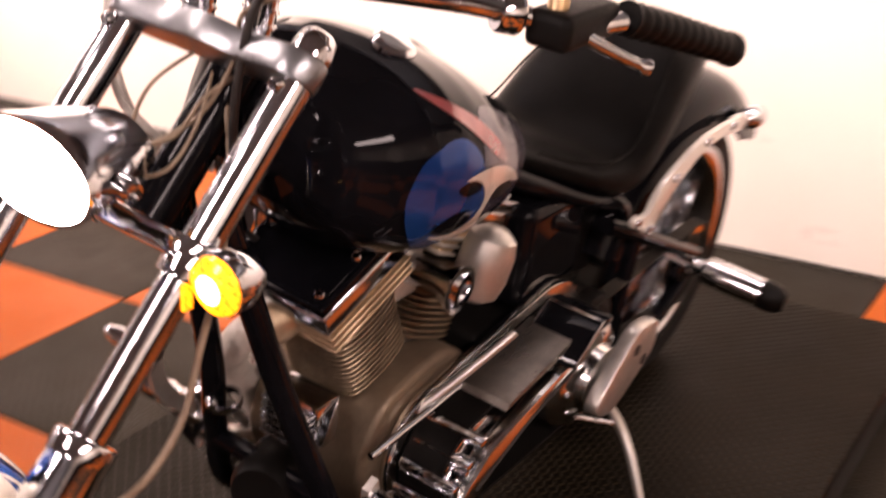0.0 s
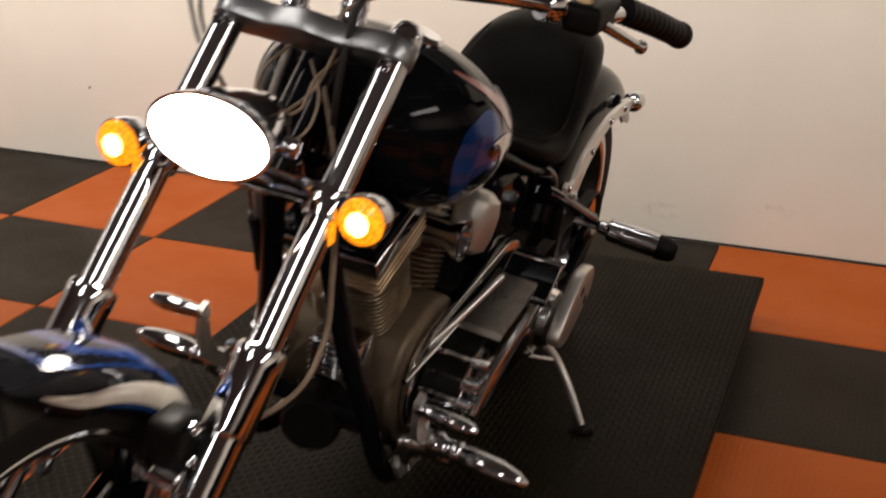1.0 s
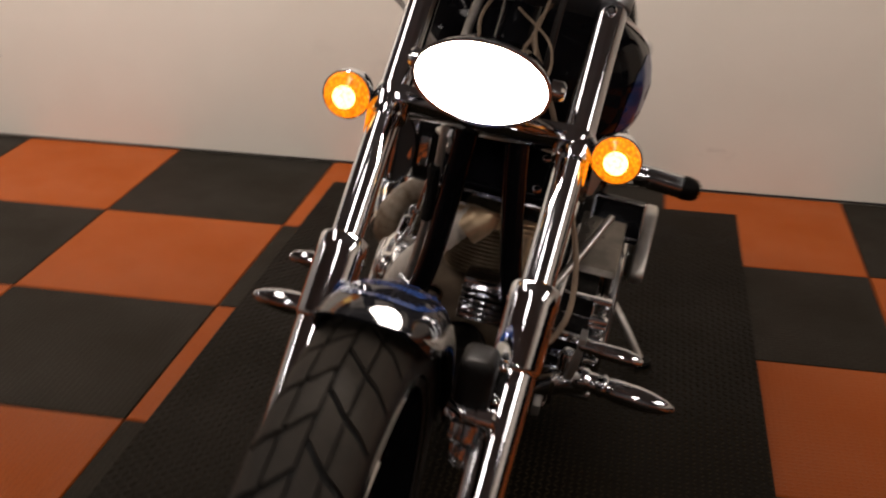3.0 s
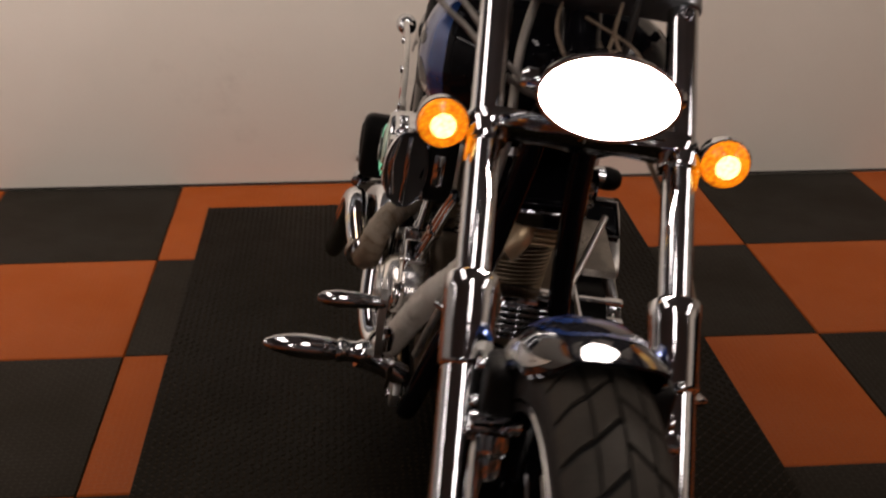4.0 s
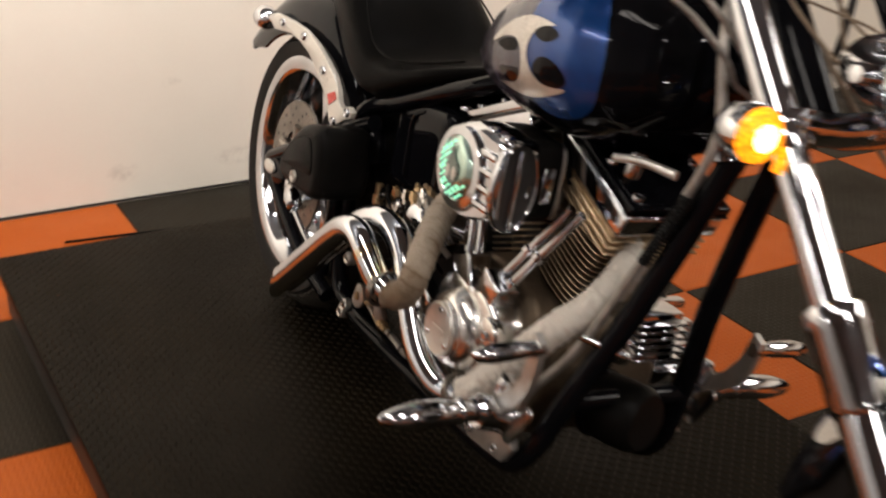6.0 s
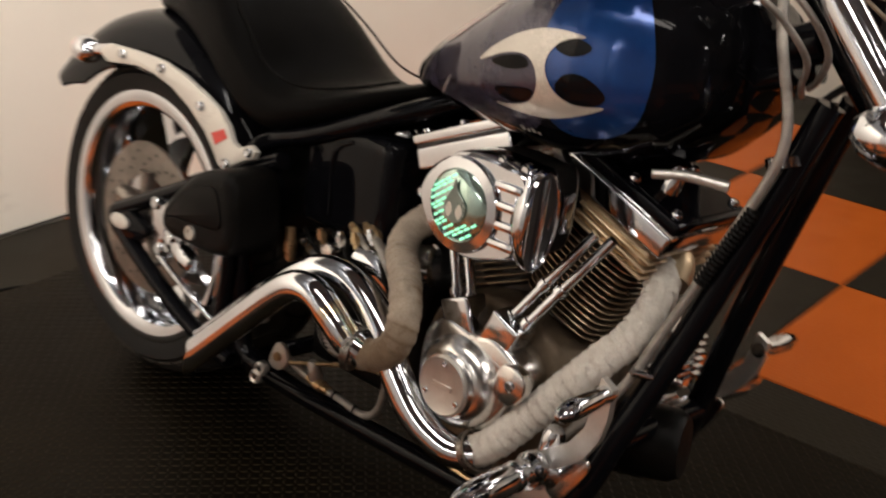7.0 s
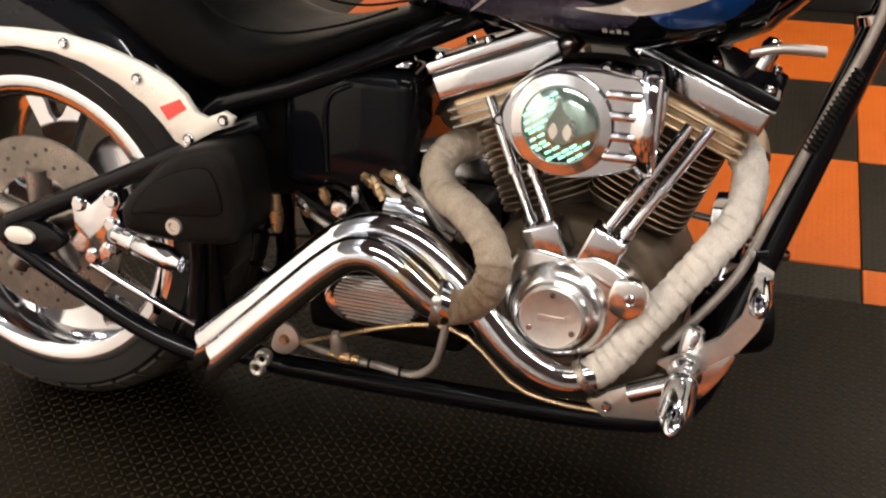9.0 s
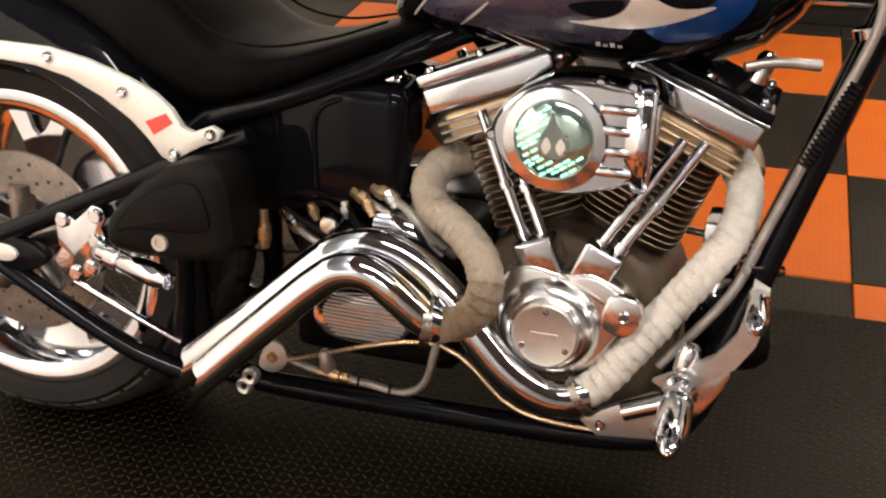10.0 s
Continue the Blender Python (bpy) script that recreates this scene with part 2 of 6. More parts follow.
def smooth_path(points, n):
    """n points on a Catmull-Rom curve through the given ones, with even steps."""
    p = [Vector(q) for q in points]
    p = [2 * p[0] - p[1], *p, 2 * p[-1] - p[-2]]
    fine = []
    for i in range(1, len(p) - 2):
        for k in range(24):
            s = k / 24
            a, b, c, d = p[i - 1:i + 3]
            fine.append(0.5 * (2 * b + (c - a) * s + (2 * a - 5 * b + 4 * c - d) * s * s + (3 * b - a - 3 * c + d) * s ** 3))
    fine.append(p[-2])
    run = [0.0]
    for a, b in zip(fine, fine[1:]):
        run.append(run[-1] + (b - a).length)
    out, j = [], 0
    for k in range(n):
        want = run[-1] * k / (n - 1)
        while j < len(run) - 2 and run[j + 1] < want:
            j += 1
        s = (want - run[j]) / max(run[j + 1] - run[j], 1e-9)
        out.append(fine[j].lerp(fine[j + 1], min(max(s, 0), 1)))
    return out


def tube_bm(points, r, n=24, seg=12, bm=None, cut=None, curve=True, open_end=False, uv=False):
    """A tube along a smooth path. r: metres, or a function of (0..1 along, angle). cut: slant of the last ring."""
    bm = bm or bmesh.new()
    path = smooth_path(points, n) if curve else [Vector(q) for q in points]
    n = len(path)
    ahead = [(path[min(i + 1, n - 1)] - path[max(i - 1, 0)]).normalized() for i in range(n)]
    side = ahead[0].cross(Vector((0, 0, 1)))
    if side.length < 0.1:
        side = ahead[0].cross(Vector((1, 0, 0)))
    side.normalize()
    rings = []
    for i, c in enumerate(path):
        side = (side - ahead[i] * side.dot(ahead[i])).normalized()
        up = ahead[i].cross(side)
        ring = []
        for k in range(seg):
            a = 2 * math.pi * k / seg
            rr = r(i / (n - 1), a) if callable(r) else r
            q = c + (side * math.cos(a) + up * math.sin(a)) * rr
            if cut is not None and i == n - 1:
                q = q + ahead[i] * (q - c).dot(Vector(cut))
            ring.append(bm.verts.new(q))
        rings.append(ring)
    lay = bm.loops.layers.uv.new("along") if uv else None
    for i, (a, b) in enumerate(zip(rings, rings[1:])):
        for k in range(seg):
            f = bm.faces.new((a[k], a[(k + 1) % seg], b[(k + 1) % seg], b[k]))
            if uv:
                for loop, (du, dv) in zip(f.loops, ((0, 0), (0, 1), (1, 1), (1, 0))):
                    loop[lay].uv = ((i + du) / (n - 1), (k + dv) / seg)
    bm.faces.new(list(reversed(rings[0])))
    if open_end:
        inner = [bm.verts.new(path[-1].lerp(v.co, 0.82) - (ahead[-1] * 0.0)) for v in rings[-1]]
        for v, w in zip(inner, rings[-1]):
            v.co = w.co.lerp(sum((x.co for x in rings[-1]), Vector()) / seg, 0.16)
        deep = [bm.verts.new(v.co - ahead[-1] * 0.06) for v in inner]
        for a, b in ((rings[-1], inner), (inner, deep)):
            for k in range(seg):
                bm.faces.new((a[k], a[(k + 1) % seg], b[(k + 1) % seg], b[k]))
        bm.faces.new(deep)
    else:
        bm.faces.new(rings[-1])
    return bm


def lathe_bm(profile, origin=(0, 0, 0), axis=(1, 0, 0), seg=32, bm=None, arc=None):
    """profile: (radius, along) pairs, turned round the axis through origin. arc: (start, end) in degrees for a part turn."""
    bm = bm or bmesh.new()
    w = Vector(axis).normalized()
    u = w.orthogonal().normalized() if abs(w.x) < 0.9 else Vector((0, 1, 0))
    u = (u - w * u.dot(w)).normalized()
    v = w.cross(u)
    o = Vector(origin)
    full = arc is None
    count = seg if full else seg + 1
    rings = []
    for k in range(count):
        a = 2 * math.pi * k / seg if full else radians(arc[0] + (arc[1] - arc[0]) * k / seg)
        d = u * math.cos(a) + v * math.sin(a)
        rings.append([bm.verts.new(o + d * rr + w * h) for rr, h in profile])
    for k in range(seg):
        a, b = rings[k], rings[(k + 1) % count]
        for i in range(len(profile) - 1):
            try:
                bm.faces.new((a[i], b[i], b[i + 1], a[i + 1]))
            except ValueError:
                pass
    bmesh.ops.remove_doubles(bm, verts=bm.verts, dist=1e-6)
    bmesh.ops.recalc_face_normals(bm, faces=bm.faces)
    return bm


def plate_bm(outline, x0, x1, bevel=0.0, seg=2, bm=None):
    """An outline of (y, z) pairs as a plate between two widths x0 and x1."""
    own = bm is None
    bm = bm or bmesh.new()
    a = [bm.verts.new((x0, y, z)) for y, z in outline]
    f = bm.faces.new(a)
    made = bmesh.ops.extrude_face_region(bm, geom=[f])
    top = [g for g in made["geom"] if isinstance(g, bmesh.types.BMVert)]
    bmesh.ops.translate(bm, verts=top, vec=(x1 - x0, 0, 0))
    if own:
        bmesh.ops.recalc_face_normals(bm, faces=bm.faces)
    if bevel:
        both = set(a) | set(top)
        rim = [e for e in bm.edges if e.verts[0] in both and e.verts[1] in both and abs(e.verts[0].co.x - e.verts[1].co.x) < 1e-6]
        bmesh.ops.bevel(bm, geom=rim, offset=bevel, segments=seg, profile=0.5, affect="EDGES")
    return bm


def rounded(outline, n=60):
    """A closed smooth curve of (y, z) pairs through the given ones."""
    pts = [Vector((0, *p)) for p in outline]
    m = len(pts)
    out = []
    per = max(n // m, 2)
    for i in range(m):
        a, b, c, d = pts[i - 1], pts[i], pts[(i + 1) % m], pts[(i + 2) % m]
        for k in range(per):
            s = k / per
            q = 0.5 * (2 * b + (c - a) * s + (2 * a - 5 * b + 4 * c - d) * s * s + (3 * b - a - 3 * c + d) * s ** 3)
            out.append((q.y, q.z))
    return out


def soft(outline, rounds=2):
    """Cuts the corners of a closed outline."""
    for _ in range(rounds):
        out = []
        for (a, b), (c, d) in zip(outline, outline[1:] + outline[:1]):
            out += [(a * 0.75 + c * 0.25, b * 0.75 + d * 0.25), (a * 0.25 + c * 0.75, b * 0.25 + d * 0.75)]
        outline = out
    return outline


def loft_bm(sections, cap=True, bm=None):
    """Rings of points, all of one length, joined in turn."""
    bm = bm or bmesh.new()
    rings = [[bm.verts.new(q) for q in s] for s in sections]
    m = len(rings[0])
    for a, b in zip(rings, rings[1:]):
        for k in range(m):
            bm.faces.new((a[k], a[(k + 1) % m], b[(k + 1) % m], b[k]))
    if cap:
        bm.faces.new(list(reversed(rings[0])))
        bm.faces.new(rings[-1])
    bmesh.ops.recalc_face_normals(bm, faces=bm.faces)
    return bm


def bolt_bm(at, axis, r=0.007, h=0.005, bm=None):
    bm = lathe_bm([(0, h), (r * 0.55, h), (r * 0.6, h * 0.55), (r * 0.85, h), (r, h * 0.7), (r, -0.003)], at, axis, 12, bm)
    return bm


# ---- the room ----
T = 0.61
WALL_Y, EAST_X, WEST_X, SOUTH_Y = 0.648, 4.05, -3.3, -6.2


def tile_mesh(w, d, mat, cache={}):
    key = (round(w, 4), round(d, 4), mat.name)
    if key not in cache:
        g, b = 0.0012, 0.003
        ring = lambda i, z: [(i, i, z), (w - i, i, z), (w - i, d - i, z), (i, d - i, z)]
        verts = ring(g, -0.014) + ring(g, -b) + ring(g + b, 0.0)
        faces = [(8, 9, 10, 11)] + [(k + o, (k + 1) % 4 + o, (k + 1) % 4 + o + 4, k + o + 4) for o in (0, 4) for k in range(4)]
        me = bpy.data.meshes.new("floor_tile")
        me.from_pydata(verts, [], faces)
        me.materials.append(mat)
        cache[key] = me
    return cache[key]


def wall(name, lo, hi, label, mat=WALL):
    return tagged(part(name, box_bm(lo, hi), mat, None, smooth=0), label, "wall", kind="structure")


floor = tagged(part("floor", box_bm((WEST_X - 0.2, SOUTH_Y - 0.2, -0.12), (EAST_X + 0.2, WALL_Y + 0.2, -0.0145)), GROUT, None, smooth=0),
               "garage floor laid with a checkerboard of orange and black plastic tiles", "floor", kind="structure")
wall("wall_north", (WEST_X - 0.2, WALL_Y, -0.014), (EAST_X + 0.2, WALL_Y + 0.15, CEILING), "cream painted wall with faint scuffs, behind the motorcycle")
wall("wall_east", (EAST_X, SOUTH_Y - 0.15, -0.014), (EAST_X + 0.15, WALL_Y - 0.002, CEILING), "cream painted side wall")
wall("wall_west", (WEST_X - 0.15, SOUTH_Y - 0.15, -0.014), (WEST_X, WALL_Y - 0.002, CEILING), "unseen side wall, made pale grey to brighten the chrome's reflections", PALE_WALL)
wall("wall_south", (WEST_X + 0.002, SOUTH_Y - 0.15, -0.014), (EAST_X - 0.002, SOUTH_Y, CEILING), "unseen wall behind the viewer, made dark grey for dark reflections", DARK_WALL)
# ceiling out of view, added to close the room and darken reflections
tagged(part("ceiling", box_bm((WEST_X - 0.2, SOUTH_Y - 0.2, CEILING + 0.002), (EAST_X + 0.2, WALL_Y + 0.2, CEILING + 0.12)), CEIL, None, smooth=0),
       "unseen ceiling with white lamps, made dark grey for dark reflections", "ceiling", kind="structure")
# dark joint where the tiles stop short of the wall
tagged(part("baseboard", box_bm((WEST_X, WALL_Y - 0.006, 0.001), (EAST_X, WALL_Y - 0.0005, 0.007)), SKIRT, None, smooth=0), "thin dark joint along the foot of the wall", "trim", kind="structure")

nail = thing("wall_nail", "small dark nail head in the cream wall", "nail", pose(-1.32, WALL_Y, 0.315))
part("head", lathe_bm([(0, 0.003), (0.005, 0.0025), (0.007, 0.001), (0.007, -0.001)], (0, 0, 0), (0, -1, 0), 14), SATIN, nail)

# fittings for the lamps above, all placed out of view
for lx, ly, lsx, lsy, lw, lt in LAMPS:
    lamp = thing("ceiling_lamp", "added white diffuser lamp out of view, brightening the cream wall" if lt else "white diffuser lamp placed out of view under the dark ceiling", "lamp", pose(lx, ly, CEILING), "ceiling lamps")
    part("mount", box_bm((-0.06, -0.03, -0.05), (0.06, 0.03, 0.001), 0.006), CEIL, lamp)
    housing = part("housing", box_bm((-lsx / 2 - 0.03, -lsy / 2 - 0.03, -0.020), (lsx / 2 + 0.03, lsy / 2 + 0.03, 0.020), 0.01), CEIL, lamp)
    glow = part("diffuser", box_bm((-lsx / 2, -lsy / 2, -0.031), (lsx / 2, lsy / 2, -0.019), 0.004), LAMP_GLOW, lamp, "glowing diffuser")
    for ob in (housing, glow):
        ob.matrix_local = pose(0, 0, -0.055, lt)

# ---- the black storage cabinets along the side wall ----
def cabinet(y0, y1):
    c = thing("storage_cabinet", "low glossy black storage cabinet with a chrome foot trim", "cabinet", pose(EAST_X - 0.002, y0, 0), "storage cabinets")
    d = y1 - y0
    part("body", box_bm((-0.28, 0.002, 0.10), (0, d - 0.002, 0.90), 0.004), GLOSS_BLACK, c)
    part("plinth", box_bm((-0.24, 0.004, 0.0), (0, d - 0.004, 0.098), 0.002), SKIRT, c)
    part("foot_trim", box_bm((-0.290, 0.002, 0.086), (-0.276, d - 0.002, 0.102), 0.003), CHROME, c, "thin chrome trim")
    for k in range(2):
        door = part("door", box_bm((-0.300, 0.008 + k * d / 2, 0.125), (-0.283, d / 2 - 0.006 + k * d / 2, 0.885), 0.004), GLOSS_BLACK, c)
        part("handle", tube_bm([(-0.325, d / 2 + (k - 0.5) * 0.1, 0.62), (-0.325, d / 2 + (k - 0.5) * 0.1, 0.80)], 0.006, 4, 10), CHROME, door, "chrome bar handle")


for k in range(5):
    cabinet(-0.62 - 0.92 * (k + 1), -0.62 - 0.92 * k)

# ---- the platform that the motorcycle stands on ----
DECK_Z = 0.145
PX0, PX1, PY0, PY1 = 0.158, 1.425, -2.75, 0.055
platform = thing("lift_platform", "low black platform with a raised diamond tread deck, worn and dusty", "platform", pose((PX0 + PX1) / 2, (PY0 + PY1) / 2, 0))
hx, hy = (PX1 - PX0) / 2, (PY1 - PY0) / 2
part("deck", box_bm((-hx, -hy, DECK_Z - 0.022), (hx, hy, DECK_Z), 0.003), DECK, platform, "worn tread deck")
part("side_skirt", box_bm((-hx + 0.02, -hy + 0.02, 0.0005), (-hx + 0.045, hy - 0.02, DECK_Z - 0.0225)), SKIRT, platform)
part("side_skirt", box_bm((hx - 0.045, -hy + 0.02, 0.0005), (hx - 0.02, hy - 0.02, DECK_Z - 0.0225)), SKIRT, platform)
part("end_skirt", box_bm((-hx + 0.047, hy - 0.045, 0.0005), (hx - 0.047, hy - 0.02, DECK_Z - 0.0225)), SKIRT, platform)
part("end_skirt", box_bm((-hx + 0.047, -hy + 0.02, 0.0005), (hx - 0.047, -hy + 0.045, DECK_Z - 0.0225)), SKIRT, platform)


def tread_lugs():
    verts, faces, p = [], [], 0.0145
    nx, ny = int(2 * hx / p), int(2 * hy / p)
    L, W, H = 0.0080, 0.0023, 0.0014
    for i in range(nx):
        for j in range(ny):
            cx, cy = -hx + (i + 0.5) * 2 * hx / nx, -hy + (j + 0.5) * 2 * hy / ny
            s = 1 if (i + j) % 2 else -1
            ax, ay = 0.7071, 0.7071 * s
            bx, by = -ay, ax
            z0, z1, b = DECK_Z - 0.0003, DECK_Z + H, len(verts)
            for (l, w) in ((L, 0), (0, W), (-L, 0), (0, -W)):
                verts.append((cx + ax * l + bx * w, cy + ay * l + by * w, z0))
            for (l, w) in ((L * 0.62, 0), (0, W * 0.5), (-L * 0.62, 0), (0, -W * 0.5)):
                verts.append((cx + ax * l + bx * w, cy + ay * l + by * w, z1))
            faces += [(b + 4, b + 5, b + 6, b + 7)] + [(b + k, b + (k + 1) % 4, b + 4 + (k + 1) % 4, b + 4 + k) for k in range(4)]
    me = bpy.data.meshes.new("tread_lug")
    me.from_pydata(verts, [], faces)
    me.materials.append(LUG)
    ob = new("tread_lug", me)
    ob.parent = platform
    return tagged(ob, "raised diamond tread pattern", kind="stuff")


tread_lugs()


# ---- the motorcycle: x to its left, -y ahead, z up, from the rear tyre's contact; it leans on its side stand ----
bike = thing("motorcycle", "black custom chopper with blue and silver flames on its side stand", "motorcycle", pose(0.818, -0.47, DECK_Z, 0, 9.1, -2.3))
X = Vector((1, 0, 0))


def both(fn):
    for s in (-1, 1):
        fn(s)


def wheel(y, z, R, half, rim_r, spokes, name, tread_pitch, spoke_x, x0=0.0, slim=1.0):
    """A tyre with cut tread grooves, a dished polished rim, billet spokes and a hub."""
    c = (x0, y, z)
    prof = [(rim_r - 0.012, -half * 0.90), (rim_r + 0.004, -half * 0.96), (rim_r + 0.02, -half), (rim_r + (R - rim_r) * 0.45, -half * 1.02), (R - 0.028, -half * 0.93), (R - 0.012, -half * 0.72), (R - 0.004, -half * 0.42), (R, -half * 0.14)]
    prof = prof + [(r, -h) for r, h in reversed(prof)]
    carcass = [(r - (0.0055 if r > R - 0.03 else 0.0), h) for r, h in prof]
    tyre = part("tyre", lathe_bm(carcass, c, X, 72), CLEAN_RUBBER, bike, "black rubber tyre with chevron tread blocks")
    ring = sorted((h, r) for r, h in prof if h >= 0 and r > rim_r + 0.03)

    def crown(x):
        if x <= ring[0][0]:
            return R + 0.0007
        for (h0, r0), (h1, r1) in zip(ring, ring[1:]):
            if h0 <= x <= h1:
                return r0 + (r1 - r0) * (x - h0) / (h1 - h0) + 0.0007
        return ring[-1][1]

    # tread blocks standing proud of the carcass, in two zigzag rows a side
    bm = bmesh.new()
    n = tread_pitch
    pitch = 2 * math.pi / n
    gap = 0.0052 / R
    for k in range(n):
        for s in (-1, 1):
            for u0, u1, shift in ((0.035, 0.44, 0.0), (0.50, 0.96, 0.42)):
                top, low = [], []
                for j in range(5):
                    u = u0 + (u1 - u0) * j / 4
                    swing = (k + shift + (0.5 if s > 0 else 0.0)) * pitch + (u - u0) * 0.95 * pitch * (1.0 if u0 < 0.3 else 0.55)
                    xx, rr = s * half * u, crown(half * u)
                    for rows, dr in ((top, 0.0), (low, -0.007)):
                        rows.append([bm.verts.new((xx + x0, y - math.sin(a) * (rr + dr), z + math.cos(a) * (rr + dr))) for a in (swing + gap, swing + pitch / 2, swing + pitch - gap)])
                for j in range(4):
                    for i in range(2):
                        bm.faces.new((top[j][i], top[j + 1][i], top[j + 1][i + 1], top[j][i + 1]))
                    for i in (0, 2):
                        bm.faces.new((top[j][i], top[j + 1][i], low[j + 1][i], low[j][i]))
                for j in (0, 4):
                    for i in range(2):
                        bm.faces.new((top[j][i], top[j][i + 1], low[j][i + 1], low[j][i]))
    bmesh.ops.recalc_face_normals(bm, faces=bm.faces)
    tagged(part("tread_block", bm, RUBBER, tyre, smooth=30), kind="stuff")
    h = half * 0.92
    lip = [(rim_r - 0.018, -h + 0.006), (rim_r + 0.003, -h - 0.002), (rim_r + 0.004, -h - 0.006), (rim_r - 0.004, -h - 0.008), (rim_r - 0.024, -h - 0.003), (rim_r - 0.03, -h + 0.004)]
    well = 0.020 if name == "front" else 0.045
    barrel = [(rim_r - 0.6 * well, -h + 0.004), (rim_r - well, -half * 0.25), (rim_r - well, half * 0.25), (rim_r - 0.6 * well, h - 0.004)]
    other = [(r, -d) for r, d in reversed(lip)]
    if name == "front":
        edge = [(rim_r - 0.0022, -h + 0.004), (rim_r + 0.002, -h - 0.001), (rim_r + 0.0025, -h - 0.003), (rim_r + 0.0004, -h - 0.0045), (rim_r - 0.0018, -h - 0.003), (rim_r - 0.0022, -h)]
        rim = part("rim", lathe_bm(edge, c, X, 72), CHROME, bike, "thin bright rim lip round a barrel blackened for shade")
        part("rim_lip", lathe_bm([(r, -d) for r, d in edge], c, X, 72), CHROME, rim)
        # front barrel is black to stand for the shaded inside of the wheel
        part("barrel", lathe_bm([(rim_r - 0.0021, -h - 0.001), *barrel, (rim_r - 0.0021, h + 0.001)], c, X, 72), GLOSS_BLACK, rim, "barrel coloured gloss black for the shade inside the rim")
    else:
        rim = part("rim", lathe_bm(lip + barrel[1:-1] + other, c, X, 72), CHROME, bike, "polished dished rim")
    part("hub", lathe_bm([(0, -0.07), (0.032, -0.07), (0.036, -0.062), (0.036, -0.03), (0.05, -0.02), (0.05, 0.02), (0.036, 0.03), (0.036, 0.062), (0.032, 0.07), (0, 0.07)], c, X, 28), CHROME, rim)
    for k in range(spokes):
        a = 2 * math.pi * (k + 0.25) / spokes
        ca, sa = math.cos(a), math.sin(a)
        out = []
        for u, v in rounded([(0.035, -0.018), (0.09, -0.016), (0.15, -0.034), (rim_r - 0.036, -0.060), (rim_r - 0.036, -0.022), (0.165, 0.0), (rim_r - 0.036, 0.034), (rim_r - 0.038, 0.062), (0.14, 0.036), (0.09, 0.018), (0.035, 0.018)], 33):
            out.append((y + u * ca - v * slim * sa, z + u * sa + v * slim * ca))
        part("spoke", plate_bm(out, x0 + spoke_x - 0.012, x0 + spoke_x + 0.012, 0.004, 1), CHROME, rim)
    return tyre, rim


# rear wheel with its brake disc
wheel(0, 0.315, 0.322, 0.125, 0.243, 5, "rear", 34, -0.05)
disc = part("brake_disc", lathe_bm([(0.085, -0.118), (0.148, -0.118), (0.150, -0.115), (0.148, -0.112), (0.085, -0.112)], (0, 0, 0.315), X, 64), STEEL, bike, "drilled steel brake disc")
bm = bmesh.new()
for k in range(40):
    a = 2 * math.pi * k / 40
    rr = 0.105 + 0.013 * (k % 3)
    lathe_bm([(0, -0.1186), (0.0036, -0.1186), (0.0036, -0.117)], (0, rr * math.cos(a), 0.315 + rr * math.sin(a)), X, 8, bm)
tagged(part("drilled_pattern", bm, SKIRT, disc, smooth=0), kind="stuff")
for k in range(5):
    a = 2 * math.pi * k / 5 + 0.3
    part("carrier_arm", tube_bm([(-0.112, 0.03 * math.cos(a), 0.315 + 0.03 * math.sin(a)), (-0.114, 0.095 * math.cos(a), 0.315 + 0.095 * math.sin(a))], 0.020, 5, 10), STEEL, disc)
# front wheel
FX, FY, FZ = -0.020, -1.864, 0.368
wheel(FY, FZ, 0.370, 0.057, 0.292, 5, "front", 36, 0.0, FX - 0.004, 0.60)


def front_disc(s):
    d = part("brake_disc", lathe_bm([(0.06, -0.003), (0.142, -0.003), (0.145, 0), (0.142, 0.003), (0.06, 0.003)], (s * 0.082, FY, FZ), X, 56), STEEL, bike, "drilled steel brake disc")
    part("carrier", lathe_bm([(0, 0.012), (0.03, 0.012), (0.07, 0.005), (0.07, 0.0032)], (s * 0.082, FY, FZ), (s, 0, 0), 24), CHROME, d)
    cal = part("brake_caliper", box_bm((min(s * 0.066, s * 0.112), -1.690, 0.545), (max(s * 0.066, s * 0.112), -1.628, 0.640), 0.016, 3), SATIN_BLACK, bike, "black brake caliper with a chrome end cap")
    part("end_cap", lathe_bm([(0, 0.062), (0.012, 0.062), (0.016, 0.056), (0.017, 0.034), (0.022, 0.030), (0.024, 0.022), (0.024, -0.02)], (s * 0.092, -1.664, 0.548), (0, -0.35, -1), 20), CHROME, cal)
    stud = [(0, -0.034), (0.011, -0.034), (0.013, -0.031), (0.013, -0.012), (0.0105, -0.010), (0.0105, 0.002), (0.0135, 0.004), (0.0135, 0.024), (0.011, 0.027), (0, 0.028)]
    part("hose_bolt", lathe_bm(stud, (s * 0.098, -1.690, 0.570), (s, 0, 0), 18), CHROME, cal, "chrome hose bolt")
    for dz in (0.58, 0.63):
        part("bolt", bolt_bm((s * 0.118, -1.66, dz), (s, 0, 0), 0.008, 0.006), CHROME, cal)


both(front_disc)
part("front_axle", tube_bm([(-0.155, FY, FZ), (0.155, FY, FZ)], 0.012, 4, 14), CHROME, bike)
part("rear_axle", tube_bm([(-0.18, 0, 0.315), (0.18, 0, 0.315)], 0.012, 4, 14), CHROME, bike)


